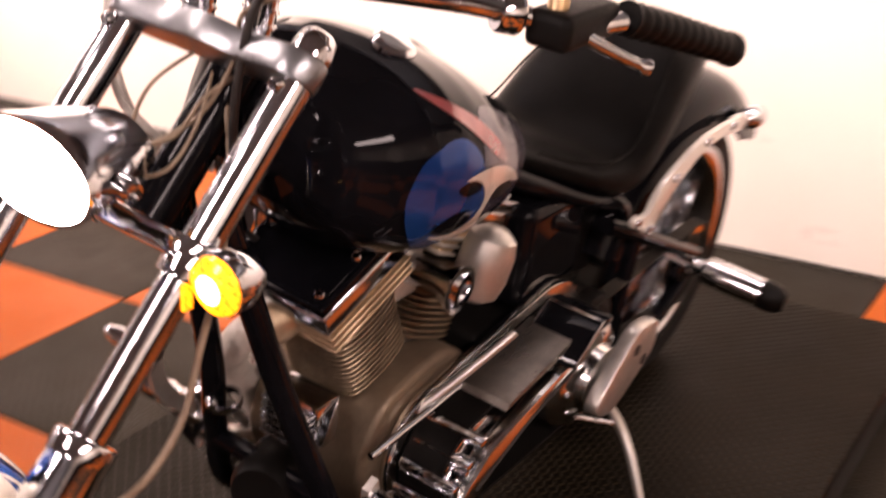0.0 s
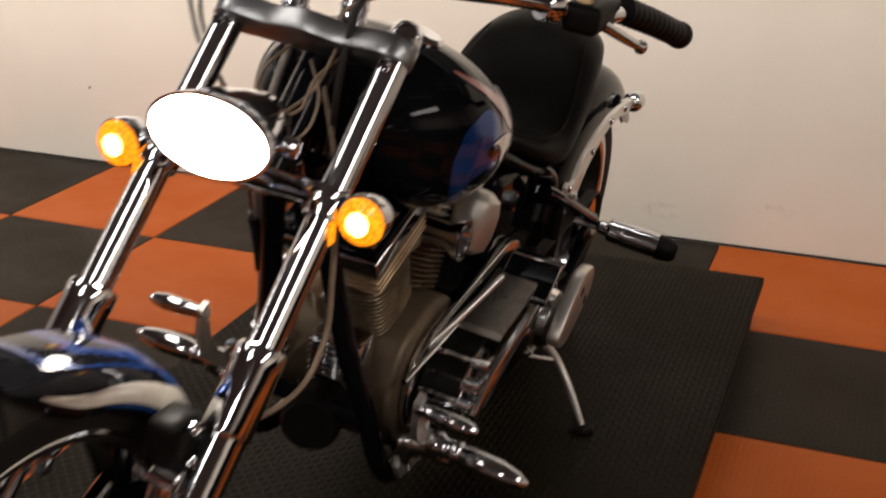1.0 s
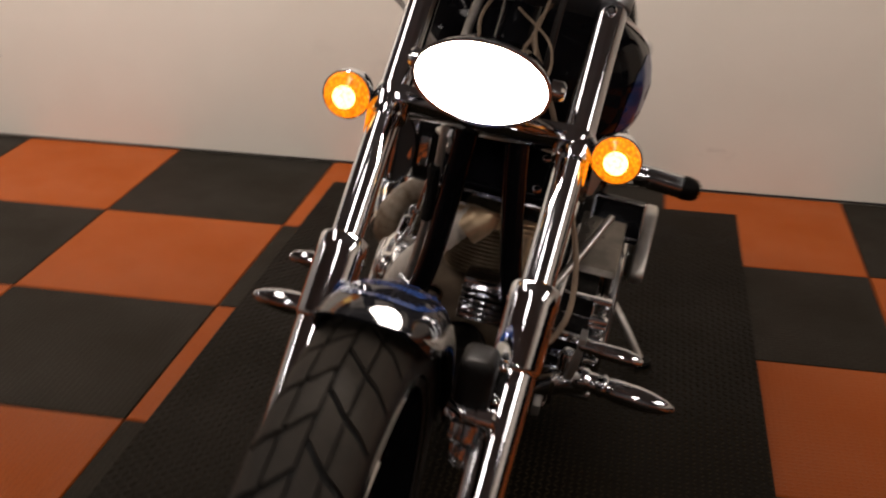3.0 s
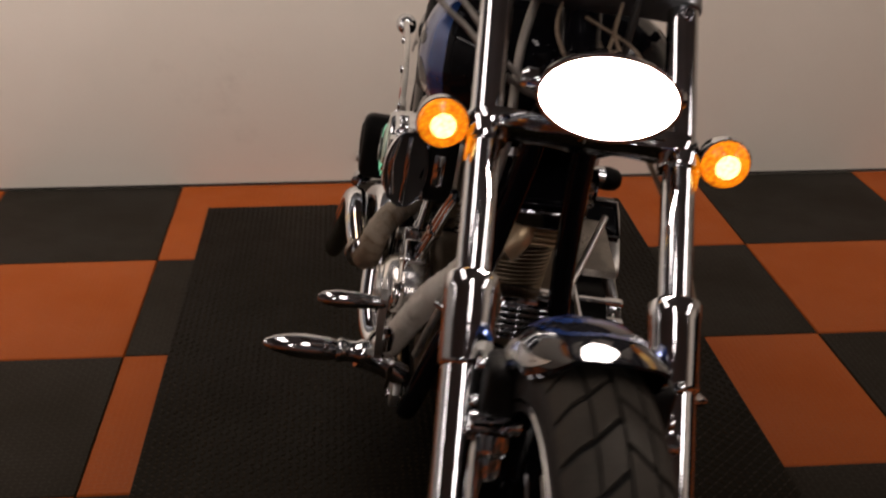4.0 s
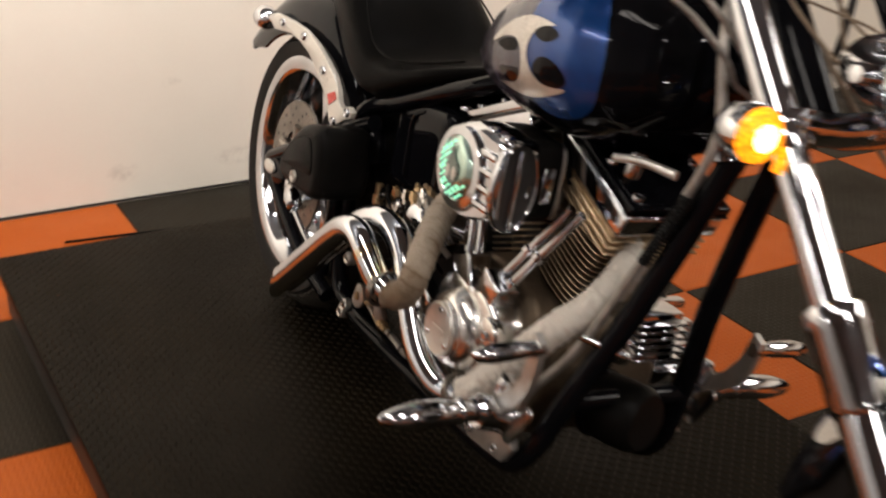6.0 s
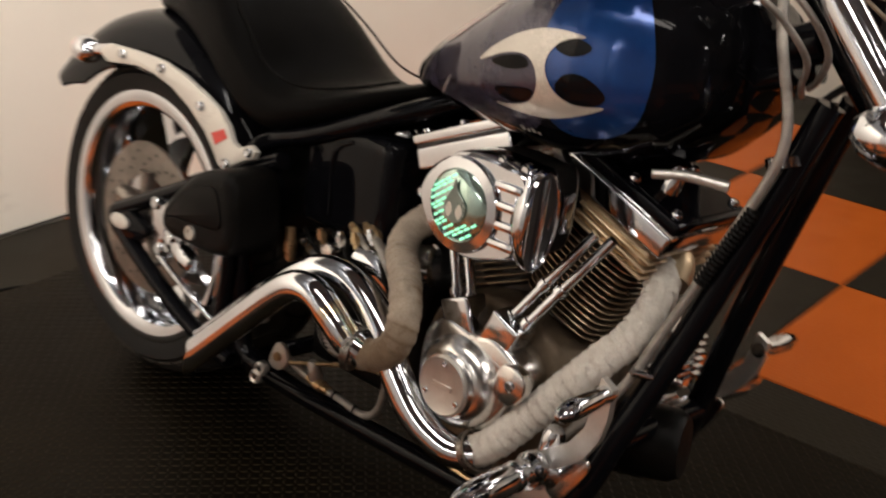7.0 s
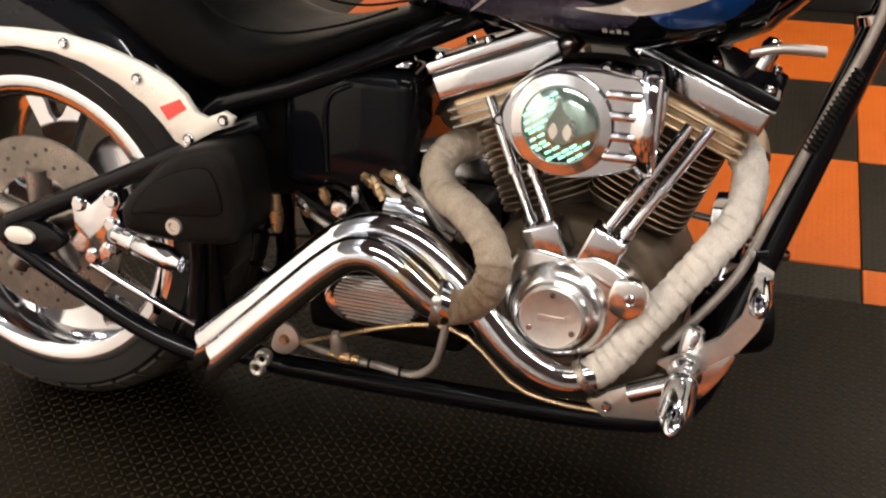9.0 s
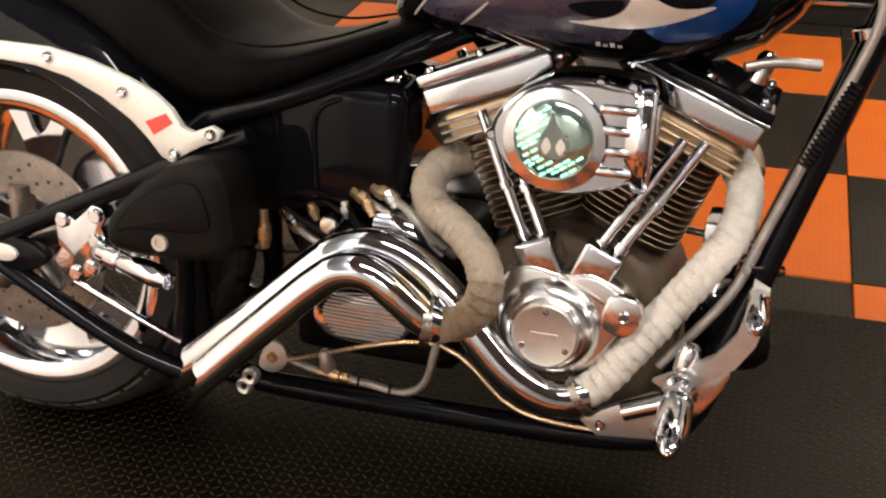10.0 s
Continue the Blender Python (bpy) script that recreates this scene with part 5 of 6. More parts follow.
part("pipe_wrap", tube_bm([(-0.015, -1.078, 0.566), (-0.042, -1.093, 0.549), (-0.067, -1.102, 0.520), (-0.096, -1.094, 0.477), (-0.121, -1.066, 0.434), (-0.140, -1.028, 0.379), (-0.156, -0.988, 0.322), (-0.169, -0.954, 0.276), (-0.180, -0.925, 0.250)], wrap, 150, 20, uv=True), WRAP, front_pipe, "woven heat wrap, dirty white")
part("pipe_wrap", tube_bm([(-0.030, -0.705, 0.520), (-0.060, -0.680, 0.515), (-0.094, -0.670, 0.495), (-0.130, -0.690, 0.472), (-0.170, -0.738, 0.460), (-0.205, -0.780, 0.438), (-0.222, -0.796, 0.405), (-0.226, -0.785, 0.368), (-0.230, -0.755, 0.346), (-0.240, -0.715, 0.345)], wrap, 150, 20, uv=True), WRAP_SCORCHED, rear_pipe, "woven heat wrap, scorched brown in places")
for pth, pr in (((-0.180, -0.929, 0.254), front_pipe), ((-0.240, -0.722, 0.345), rear_pipe)):
    part("clamp_band", lathe_bm([(0.0285, -0.006), (0.0325, -0.006), (0.0325, 0.006), (0.0285, 0.006)], pth, (0, 0.6, -0.5) if pr == front_pipe else (-0.3, 0.95, 0.1), 24), STEEL, pr)

# a dark plug fills each slash-cut tip
for run, owner in (([(-0.2355, -0.440, 0.288), (-0.2394, -0.370, 0.2242)], front_pipe), ([(-0.2810, -0.450, 0.268), (-0.2865, -0.4155, 0.2343)], rear_pipe)):
    part("bore", tube_bm(run, 0.0222, 5, 22, cut=(0, 0, -2.4)), SKIRT, owner, "dark bore of the pipe")
part("heat_tint", tube_bm([REAR_PIPE[1], REAR_PIPE[2], (-0.2560, -0.672, 0.394)], 0.02465, 14, 22), STRAW, rear_pipe, "straw and bronze heat tint")

# ---- oil tank, side cover, electrics on the right ----
oil = part("oil_tank", box_bm((-0.118, -0.640, 0.440), (0.118, -0.430, 0.630), 0.030, 4), GLOSS_BLACK, bike, "gloss black oil tank under the seat")
# raised bead added only to catch the streak of highlight on the tank's side
part("highlight_bead", tube_bm([(-0.119, -0.508, 0.475), (-0.1195, -0.505, 0.560), (-0.119, -0.515, 0.590), (-0.116, -0.545, 0.606)], 0.0042, 20, 10), GLOSS_BLACK, oil)
part("filler_cap", lathe_bm([(0, 0.012), (0.018, 0.011), (0.022, 0.004), (0.022, -0.004)], (-0.06, -0.600, 0.632), (0, 0, 1), 20), CHROME, oil)
side = part("side_cover", plate_bm(rounded([(-0.244, 0.402), (-0.250, 0.432), (-0.288, 0.474), (-0.335, 0.512), (-0.400, 0.530), (-0.428, 0.514), (-0.440, 0.452), (-0.436, 0.405), (-0.400, 0.386), (-0.310, 0.380), (-0.260, 0.384)], 60), -0.262, -0.150, 0.020, 4), SATIN_BLACK, bike, "matte black moulded side cover with one bolt")
part("raised_panel", plate_bm(rounded([(-0.268, 0.420), (-0.300, 0.464), (-0.345, 0.490), (-0.392, 0.500), (-0.412, 0.462), (-0.408, 0.436), (-0.360, 0.428), (-0.300, 0.424)], 48), -0.2645, -0.261, 0.003), SATIN_BLACK, side)
part("bolt", lathe_bm([(0, 0.001), (0.006, 0.001), (0.007, 0.004), (0.0115, 0.004), (0.0125, 0.0), (0.0125, -0.003)], (-0.2630, -0.337, 0.409), (-1, 0, 0), 20), SATIN, side)
gear = part("gearbox", box_bm((-0.085, -0.72, 0.20), (0.10, -0.46, 0.42), 0.02, 3), SATIN_BLACK, bike, "dark gearbox with a ribbed chrome side cover")
trap = part("side_cover_plate", plate_bm(rounded([(-0.498, 0.275), (-0.520, 0.307), (-0.560, 0.316), (-0.620, 0.318), (-0.655, 0.304), (-0.668, 0.284), (-0.640, 0.250), (-0.600, 0.236), (-0.545, 0.234), (-0.512, 0.248)], 60), -0.112, -0.084, 0.006, 3), CHROME, gear, "oval chrome gearbox cover with ribs")
for k in range(12):
    zz = 0.244 + 0.0058 * k
    w = 0.066 * math.sqrt(max(0.05, 1 - ((zz - 0.276) / 0.044) ** 2))
    part("rib", box_bm((-0.1145, -0.583 - w, zz), (-0.1115, -0.583 + w, zz + 0.003), 0.0008, 1), SATIN, gear)
starter = part("starter_motor", lathe_bm([(0, -0.06), (0.03, -0.06), (0.036, -0.054), (0.036, 0.05), (0.030, 0.056), (0, 0.058)], (-0.09, -0.655, 0.435), (-0.5, 1, -0.15), 28), CHROME, bike, "chrome starter motor")
coil = part("coil_cover", tube_bm([(-0.12, -0.700, 0.400), (-0.13, -0.66, 0.43), (-0.13, -0.61, 0.435)], 0.026, 12, 16), CHROME, bike)
for pts in ([(-0.12, -0.575, 0.47), (-0.14, -0.63, 0.452), (-0.14, -0.665, 0.420), (-0.13, -0.69, 0.39)], [(-0.12, -0.605, 0.48), (-0.14, -0.65, 0.468), (-0.145, -0.69, 0.43), (-0.13, -0.70, 0.40)], [(-0.12, -0.62, 0.478), (-0.14, -0.67, 0.455), (-0.14, -0.70, 0.425), (-0.12, -0.72, 0.40)], [(-0.12, -0.475, 0.412), (-0.13, -0.50, 0.402), (-0.13, -0.535, 0.385)]):
    h = part("oil_hose", tube_bm(pts, 0.0058, 24, 10), HOSE, bike, "braided oil hose")
    d = (Vector(pts[1]) - Vector(pts[0])).normalized()
    part("fitting", lathe_bm([(0.0058, 0.016), (0.0085, 0.015), (0.0098, 0.010), (0.0098, 0.0), (0.0075, -0.003), (0.0075, -0.012), (0, -0.012)], pts[0], d, 6), COPPER, h)
part("drain_plug", lathe_bm([(0.007, 0.03), (0.009, 0.028), (0.009, 0.008), (0.011, 0.006), (0.011, -0.012), (0.006, -0.03), (0, -0.032)], (-0.120, -0.425, 0.398), (0, 0.08, 1), 12), COPPER, bike)
part("round_switch", lathe_bm([(0, 0.014), (0.012, 0.013), (0.015, 0.008), (0.015, -0.01)], (-0.13, -0.537, 0.425), (-1, 0, 0), 20), POLISHED, bike)
# wiring and small plumbing crowded under the oil tank
for pts, r in (([(-0.122, -0.46, 0.436), (-0.138, -0.50, 0.424), (-0.140, -0.55, 0.404), (-0.128, -0.60, 0.372)], 0.0042), ([(-0.118, -0.56, 0.446), (-0.142, -0.585, 0.430), (-0.143, -0.625, 0.405), (-0.120, -0.66, 0.372)], 0.0048),
               ([(-0.112, -0.50, 0.445), (-0.130, -0.53, 0.455), (-0.134, -0.565, 0.440), (-0.122, -0.59, 0.420)], 0.0035), ([(-0.120, -0.645, 0.462), (-0.148, -0.672, 0.440), (-0.150, -0.70, 0.405), (-0.130, -0.725, 0.37)], 0.0040)):
    part("wiring", tube_bm(pts, r, 20, 8), SATIN_BLACK, bike, "black wiring under the oil tank")
for at, ax, m in (((-0.138, -0.478, 0.425), (-0.4, -0.7, -0.3), POLISHED), ((-0.135, -0.560, 0.452), (0, 0.2, 1), POLISHED), ((-0.140, -0.598, 0.462), (0, 0.5, 1), COPPER), ((-0.138, -0.630, 0.478), (0, 0.6, 1), POLISHED), ((-0.128, -0.508, 0.440), (-0.2, 0.3, 1), COPPER)):
    part("hose_fitting", lathe_bm([(0.0, 0.013), (0.0055, 0.012), (0.0062, 0.006), (0.0085, 0.005), (0.0085, -0.005), (0.006, -0.006), (0.006, -0.014), (0, -0.015)], at, ax, 6), m, bike, "small bright hose fitting")
# brake line and linkage low on the right
part("brake_line", tube_bm([(-0.125, -0.445, 0.202), (-0.13, -0.52, 0.188), (-0.13, -0.60, 0.182), (-0.13, -0.655, 0.178), (-0.135, -0.69, 0.205), (-0.14, -0.705, 0.262), (-0.14, -0.71, 0.29)], 0.0065, 40, 10), HOSE, bike, "braided brake hose")
part("brake_rod", tube_bm([(-0.135, -0.46, 0.196), (-0.14, -0.70, 0.27), (-0.14, -0.83, 0.19), (-0.14, -0.98, 0.18)], 0.004, 20, 8), COPPER, bike)
tabp = part("frame_tab", plate_bm(rounded([(-0.425, 0.19), (-0.44, 0.225), (-0.462, 0.225), (-0.472, 0.200), (-0.455, 0.180), (-0.435, 0.178)], 30), -0.142, -0.134, 0.0015), SATIN, bike)
part("bolt", bolt_bm((-0.142, -0.448, 0.203), (-1, 0, 0), 0.0085, 0.005), COPPER, tabp)
for by, bz in ((-0.400, 0.262), (-0.415, 0.168), (-0.405, 0.150)):
    part("grommet", lathe_bm([(0.005, 0.004), (0.010, 0.006), (0.0135, 0.002), (0.0135, -0.01), (0, -0.01)], (-0.150, by, bz), (-1, 0, 0), 18), SATIN, bike)
union = part("brake_union", lathe_bm([(0, -0.026), (0.007, -0.026), (0.0085, -0.020), (0.0085, -0.006), (0.011, -0.004), (0.011, 0.010), (0.0085, 0.012), (0.0085, 0.024), (0, 0.026)], (-0.132, -0.545, 0.188), (0, -1, -0.08), 10), COPPER, bike, "brass brake pipe union")
part("pressure_switch", lathe_bm([(0, 0.034), (0.006, 0.034), (0.010, 0.026), (0.0125, 0.010), (0.0125, -0.002), (0, -0.004)], (-0.130, -0.535, 0.196), (-0.3, 0.1, 1), 16), SATIN, union)
for ty in (-0.585, -0.635):
    part("cable_tie", lathe_bm([(0.0066, -0.002), (0.0082, -0.0016), (0.0082, 0.0016), (0.0066, 0.002)], (-0.13, ty, 0.183 if ty > -0.6 else 0.179), (0, 1, 0), 12), SATIN_BLACK, union)
# rear caliper and passenger peg on the right
cal = part("brake_caliper", plate_bm([(-0.105, 0.395), (-0.125, 0.402), (-0.142, 0.390), (-0.158, 0.404), (-0.172, 0.418), (-0.190, 0.415), (-0.196, 0.398), (-0.188, 0.384), (-0.194, 0.366), (-0.176, 0.350), (-0.184, 0.325), (-0.165, 0.300), (-0.145, 0.285), (-0.122, 0.298), (-0.130, 0.330), (-0.110, 0.345)], -0.182, -0.135, 0.006, 2), CHROME, bike, "chrome four-piston rear brake caliper")
for by, bz in ((-0.122, 0.388), (-0.180, 0.402), (-0.178, 0.362), (-0.168, 0.318), (-0.14, 0.305)):
    part("bolt", lathe_bm([(0, 0.006), (0.009, 0.006), (0.012, 0.003), (0.012, -0.004)], (-0.182, by, bz), (-1, 0, 0), 14), CHROME, cal)
part("caliper_link", tube_bm([(-0.178, -0.135, 0.29), (-0.178, -0.22, 0.255), (-0.17, -0.31, 0.215)], 0.006, 10, 10), CHROME, bike)


def passenger_peg(s):
    tip = (s * 0.262, -0.352, 0.352) if s < 0 else (0.402, -0.082, 0.354)
    root = (s * 0.205, -0.200, 0.356) if s < 0 else (0.214, -0.105, 0.372)
    d = (Vector(tip) - Vector(root)).normalized()
    L = (Vector(tip) - Vector(root)).length
    g = 1.0 if s < 0 else 1.65
    pg = part("passenger_peg", lathe_bm([(0, 0), (0.010 * g, 0.0), (0.011 * g, 0.02), (0.0165 * g, 0.026), (0.018 * g, 0.05), (0.0165 * g, 0.052), (0.0165 * g, 0.056), (0.018 * g, 0.058), (0.0175 * g, L - 0.03), (0.0145 * g, L - 0.026), (0.0145 * g, L - 0.018), (0.012 * g, L - 0.004), (0, L)], root, d, 24), CHROME, bike, "chrome passenger foot peg")
    part("clevis", tube_bm([(s * 0.150, root[1] + 0.03, root[2] - 0.01), root], 0.013, 6, 12), CHROME, pg)
    if s > 0:
        part("rubber_pad", lathe_bm([(0.026, L * 0.74), (0.0300, L * 0.75), (0.0305, L * 0.84), (0.0270, L * 0.95), (0.018, L * 1.005), (0, L * 1.01)], root, d, 24), SATIN_BLACK, pg, "black rubber end")


both(passenger_peg)


# ---- forward controls and pegs ----
def forward_control(s):
    z = 0.296
    base = part("control_bracket", plate_bm([(-0.925, 0.205), (-0.945, 0.222), (-1.020, 0.262), (-1.060, 0.262), (-1.072, 0.232), (-1.050, 0.198), (-0.950, 0.186)], s * 0.150, s * 0.165, 0.003), SATIN, bike, "satin alloy forward control bracket")
    for by, bz in ((-0.955, 0.205), (-1.030, 0.212)):
        part("bolt", bolt_bm((s * 0.165, by, bz), (s, 0, 0), 0.008, 0.005), CHROME, base)
    part("peg_mount", tube_bm([(s * 0.150, -1.052, 0.262), (s * 0.190, -1.056, 0.284), (s * 0.232, -1.060, z)], 0.021, 10, 18), CHROME, base)
    d = Vector((s, -0.035, 0.0 if s < 0 else -0.06)).normalized()
    part("foot_peg", lathe_bm([(0, -0.022), (0.020, -0.020), (0.023, -0.012), (0.023, 0.0), (0.0185, 0.006), (0.0185, 0.026), (0.021, 0.030), (0.021, 0.036), (0.018, 0.040), (0.021, 0.056), (0.0215, 0.098), (0.0195, 0.120), (0.014, 0.146), (0.006, 0.163), (0, 0.167)], (s * 0.230, -1.060, z + 0.006), d, 28), CHROME, bike, "chrome bullet foot peg")
    arm = part("pedal_arm" if s < 0 else "shift_arm", loft_bm([[Vector((s * (xx + dx), y + dy, zz + dz)) for dx, dy, dz in ((0.006, w, 0.5 * w), (-0.006, w, 0.5 * w), (-0.006, -w, -0.5 * w), (0.006, -w, -0.5 * w))]
               for xx, y, zz, w in ((0.195, -1.035, 0.292, 0.014), (0.200, -1.075, 0.318, 0.014), (0.203, -1.110, 0.345, 0.013), (0.206, -1.132, 0.380, 0.012), (0.208, -1.140, 0.415, 0.012), (0.208, -1.142, 0.432 if s > 0 else 0.456, 0.010))]), SATIN, bike, "satin alloy curved pedal arm", smooth=40)
    part("toe_peg", lathe_bm([(0, -0.012), (0.012, -0.012), (0.0135, 0.0), (0.011, 0.012), (0.0135, 0.03), (0.0145, 0.07), (0.011, 0.092), (0.004, 0.102), (0, 0.103)], (s * 0.212, -1.140, 0.412 if s > 0 else 0.440), (s, -0.03, -0.03), 22), CHROME, arm)
    part("clevis_knob", lathe_bm([(0, 0.02), (0.012, 0.018), (0.016, 0.008), (0.014, -0.02), (0, -0.022)], (s * 0.19, -1.062, 0.335), (0, -0.2, 1), 16), CHROME, arm)
    part("master_body", tube_bm([(s * 0.168, -0.985, 0.232), (s * 0.170, -1.04, 0.258)], 0.014, 5, 14), CHROME, base)
    part("heat_guard", plate_bm(rounded([(-1.045, 0.272), (-1.075, 0.246), (-1.100, 0.275), (-1.118, 0.312), (-1.105, 0.325), (-1.078, 0.306)], 30), s * 0.172, s * 0.180, 0.002), POLISHED, base)


both(forward_control)

# ---- oil filter and regulator ahead of the engine ----
filt = part("oil_filter", lathe_bm([(0, -0.055), (0.04, -0.055), (0.052, -0.046), (0.055, 0.0), (0.053, 0.035), (0.044, 0.050), (0, 0.054)], (0.004, -1.100, 0.298), (0.3, -1, 0.1), 36), SATIN_BLACK, bike, "black round oil filter behind the front wheel")
part("filter_ring", lathe_bm([(0.048, -0.050), (0.0560, -0.044), (0.0560, -0.036), (0.052, -0.030)], (0.004, -1.100, 0.298), (0.3, -1, 0.1), 36), GLOSS_BLACK, filt)
reg = part("regulator", box_bm((-0.015, -1.105, 0.385), (0.078, -1.050, 0.465), 0.008, 2), CHROME, bike, "finned chrome regulator between the down tubes")
for k in range(6):
    part("fin", box_bm((-0.013, -1.119, 0.391 + 0.0115 * k), (0.076, -1.103, 0.396 + 0.0115 * k), 0.001, 1), CHROME, reg)
horn = part("horn", lathe_bm([(0, -0.062), (0.020, -0.060), (0.036, -0.048), (0.042, -0.020), (0.042, 0.022), (0.036, 0.046), (0.020, 0.058), (0, 0.060)], (0.128, -0.790, 0.600), (0.10, 0.22, 1), 32), SATIN, bike, "domed satin horn cover on the left of the engine")
part("mount", tube_bm([(0.04, -0.80, 0.600), (0.10, -0.79, 0.600)], 0.016, 5, 12), SATIN_BLACK, horn)

# ---- primary drive on the left ----
def stadium(r0, r1, y0=-0.885, z0=0.315, y1=-0.560, z1=0.335, n=20):
    out = []
    d = math.atan2(z1 - z0, y1 - y0)
    for k in range(n + 1):
        a = d + math.pi / 2 + math.pi * k / n
        out.append((y0 + r0 * math.cos(a), z0 + r0 * math.sin(a)))
    for k in range(n + 1):
        a = d - math.pi / 2 + math.pi * k / n
        out.append((y1 + r1 * math.cos(a), z1 + r1 * math.sin(a)))
    return out


prim = part("primary_plate", plate_bm(stadium(0.112, 0.135), 0.118, 0.136, 0.005, 2), POLISHED, bike, "polished open belt primary drive")
belt_out, belt_in = stadium(0.088, 0.112), stadium(0.082, 0.106)
bm = loft_bm([[Vector((x, y, z)) for y, z in o] for x, o in ((0.140, belt_in), (0.140, belt_out), (0.212, belt_out), (0.212, belt_in), (0.140, belt_in))], cap=False)
part("drive_belt", bm, SATIN_BLACK, prim, "wide black toothed belt")
part("belt_cover", plate_bm([(-0.850, 0.412), (-0.845, 0.424), (-0.655, 0.458), (-0.650, 0.446)], 0.150, 0.240, 0.003), STEEL, prim, "dulled steel cover over the top of the belt")
for k in range(3):
    part("cover_rib", box_bm((0.142, -0.985 + 0.030 * k, 0.330 + 0.026 * k), (0.246, -0.962 + 0.030 * k, 0.346 + 0.026 * k), 0.006, 2), CHROME, prim)
part("front_pulley", lathe_bm([(0, 0.228), (0.018, 0.228), (0.022, 0.220), (0.05, 0.216), (0.076, 0.218), (0.084, 0.214), (0.081, 0.205), (0.081, 0.139), (0, 0.139)], (0, -0.885, 0.315), X, 36), CHROME, prim)
cl = part("clutch", lathe_bm([(0, 0.270), (0.045, 0.268), (0.060, 0.258), (0.064, 0.240), (0.088, 0.232), (0.100, 0.220), (0.1055, 0.214), (0.1055, 0.139), (0, 0.139)], (0, -0.560, 0.335), X, 44), POLISHED, prim, "polished clutch basket with a domed cap")
for k in range(10):
    a = 2 * math.pi * k / 10
    part("clutch_screw", bolt_bm((0.232, -0.560 + 0.078 * math.cos(a), 0.335 + 0.078 * math.sin(a)), X, 0.006, 0.005), CHROME, cl)
guard = part("belt_guard", plate_bm([(-0.955, 0.265), (-0.965, 0.318), (-0.90, 0.372), (-0.70, 0.418), (-0.62, 0.425), (-0.62, 0.395), (-0.72, 0.382), (-0.86, 0.345), (-0.90, 0.305)], 0.222, 0.252, 0.006, 2), POLISHED, bike, "bright satin belt guard")
part("guard_line", tube_bm([(0.2535, -0.93, 0.318), (0.2535, -0.80, 0.372), (0.2535, -0.66, 0.408)], 0.0018, 12, 6), SKIRT, guard)
for k in range(5):
    part("guard_rib", box_bm((0.148, -1.045 + 0.022 * k, 0.252 + 0.024 * k), (0.246, -1.030 + 0.022 * k, 0.266 + 0.024 * k), 0.005, 2), CHROME, guard)
part("guard_stay", tube_bm([(0.145, -1.058, 0.395), (0.15, -0.88, 0.412), (0.151, -0.681, 0.433)], 0.006, 10, 10), CHROME, guard)
mid = part("mid_cover", plate_bm(rounded([(-0.455, 0.412), (-0.47, 0.436), (-0.53, 0.444), (-0.57, 0.420), (-0.645, 0.352), (-0.635, 0.318), (-0.585, 0.306), (-0.52, 0.335), (-0.465, 0.372)], 63), 0.272, 0.300, 0.006, 2), SATIN, bike, "satin polished side plate on the clutch")
for hy, hz in ((-0.535, 0.405), (-0.50, 0.372)):
    part("plate_hole", lathe_bm([(0, 0.0012), (0.010, 0.0012), (0.011, 0.0), (0.010, -0.004)], (0.300, hy, hz), X, 20), SKIRT, mid)
cover = part("starter_cover", plate_bm([(-0.700, 0.428), (-0.700, 0.436), (-0.622, 0.482), (-0.590, 0.482), (-0.590, 0.470), (-0.622, 0.470)], 0.165, 0.268, 0.003), GLOSS_BLACK, bike, "gloss black starter cover with a chrome rim")
part("rim", tube_bm([(0.165, -0.698, 0.438), (0.268, -0.698, 0.438), (0.268, -0.622, 0.484), (0.165, -0.622, 0.484), (0.165, -0.698, 0.438)], 0.0035, 40, 8, curve=False), CHROME, cover)
part("cable_rod", tube_bm([(0.095, -0.985, 0.352), (0.155, -0.89, 0.435), (0.205, -0.80, 0.515)], 0.007, 10, 10), SATIN, bike)
part("pulley_cover", lathe_bm([(0, 0.175), (0.05, 0.172), (0.072, 0.160), (0.076, 0.150), (0.076, 0.13), (0, 0.13)], (0, -0.42, 0.33), X, 32), SATIN_BLACK, bike)
part("final_belt", loft_bm([[Vector((x, y, z)) for y, z in o] for x, o in ((0.142, stadium(0.056, 0.088, -0.42, 0.33, 0, 0.315)), (0.142, stadium(0.061, 0.093, -0.42, 0.33, 0, 0.315)), (0.168, stadium(0.061, 0.093, -0.42, 0.33, 0, 0.315)), (0.168, stadium(0.056, 0.088, -0.42, 0.33, 0, 0.315)), (0.142, stadium(0.056, 0.088, -0.42, 0.33, 0, 0.315)))], cap=False), RUBBER, bike, "black final drive belt")
part("rear_pulley", lathe_bm([(0.03, 0.150), (0.06, 0.156), (0.086, 0.160), (0.087, 0.146), (0.03, 0.144)], (0, 0, 0.315), X, 40), CHROME, bike)

# ---- side stand ----
stand = part("side_stand", tube_bm([(0.165, -0.47, 0.270), (0.235, -0.425, 0.190), (0.285, -0.430, 0.135), (0.352, -0.480, 0.068)], lambda u, a: 0.0105 - 0.003 * u, 20, 14), SATIN, bike, "dull steel side stand, down on the deck")
part("stand_foot", lathe_bm([(0, 0.006), (0.022, 0.006), (0.026, 0.002), (0.026, -0.004), (0, -0.005)], (0.354, -0.482, 0.0625), (-0.158, 0, 1), 22), SATIN_BLACK, stand)
part("return_spring", tube_bm([(0.15, -0.60, 0.24), (0.250, -0.440, 0.175)], lambda u, a: 0.006 + 0.0012 * math.cos(u * 90), 40, 10), CHROME, stand)

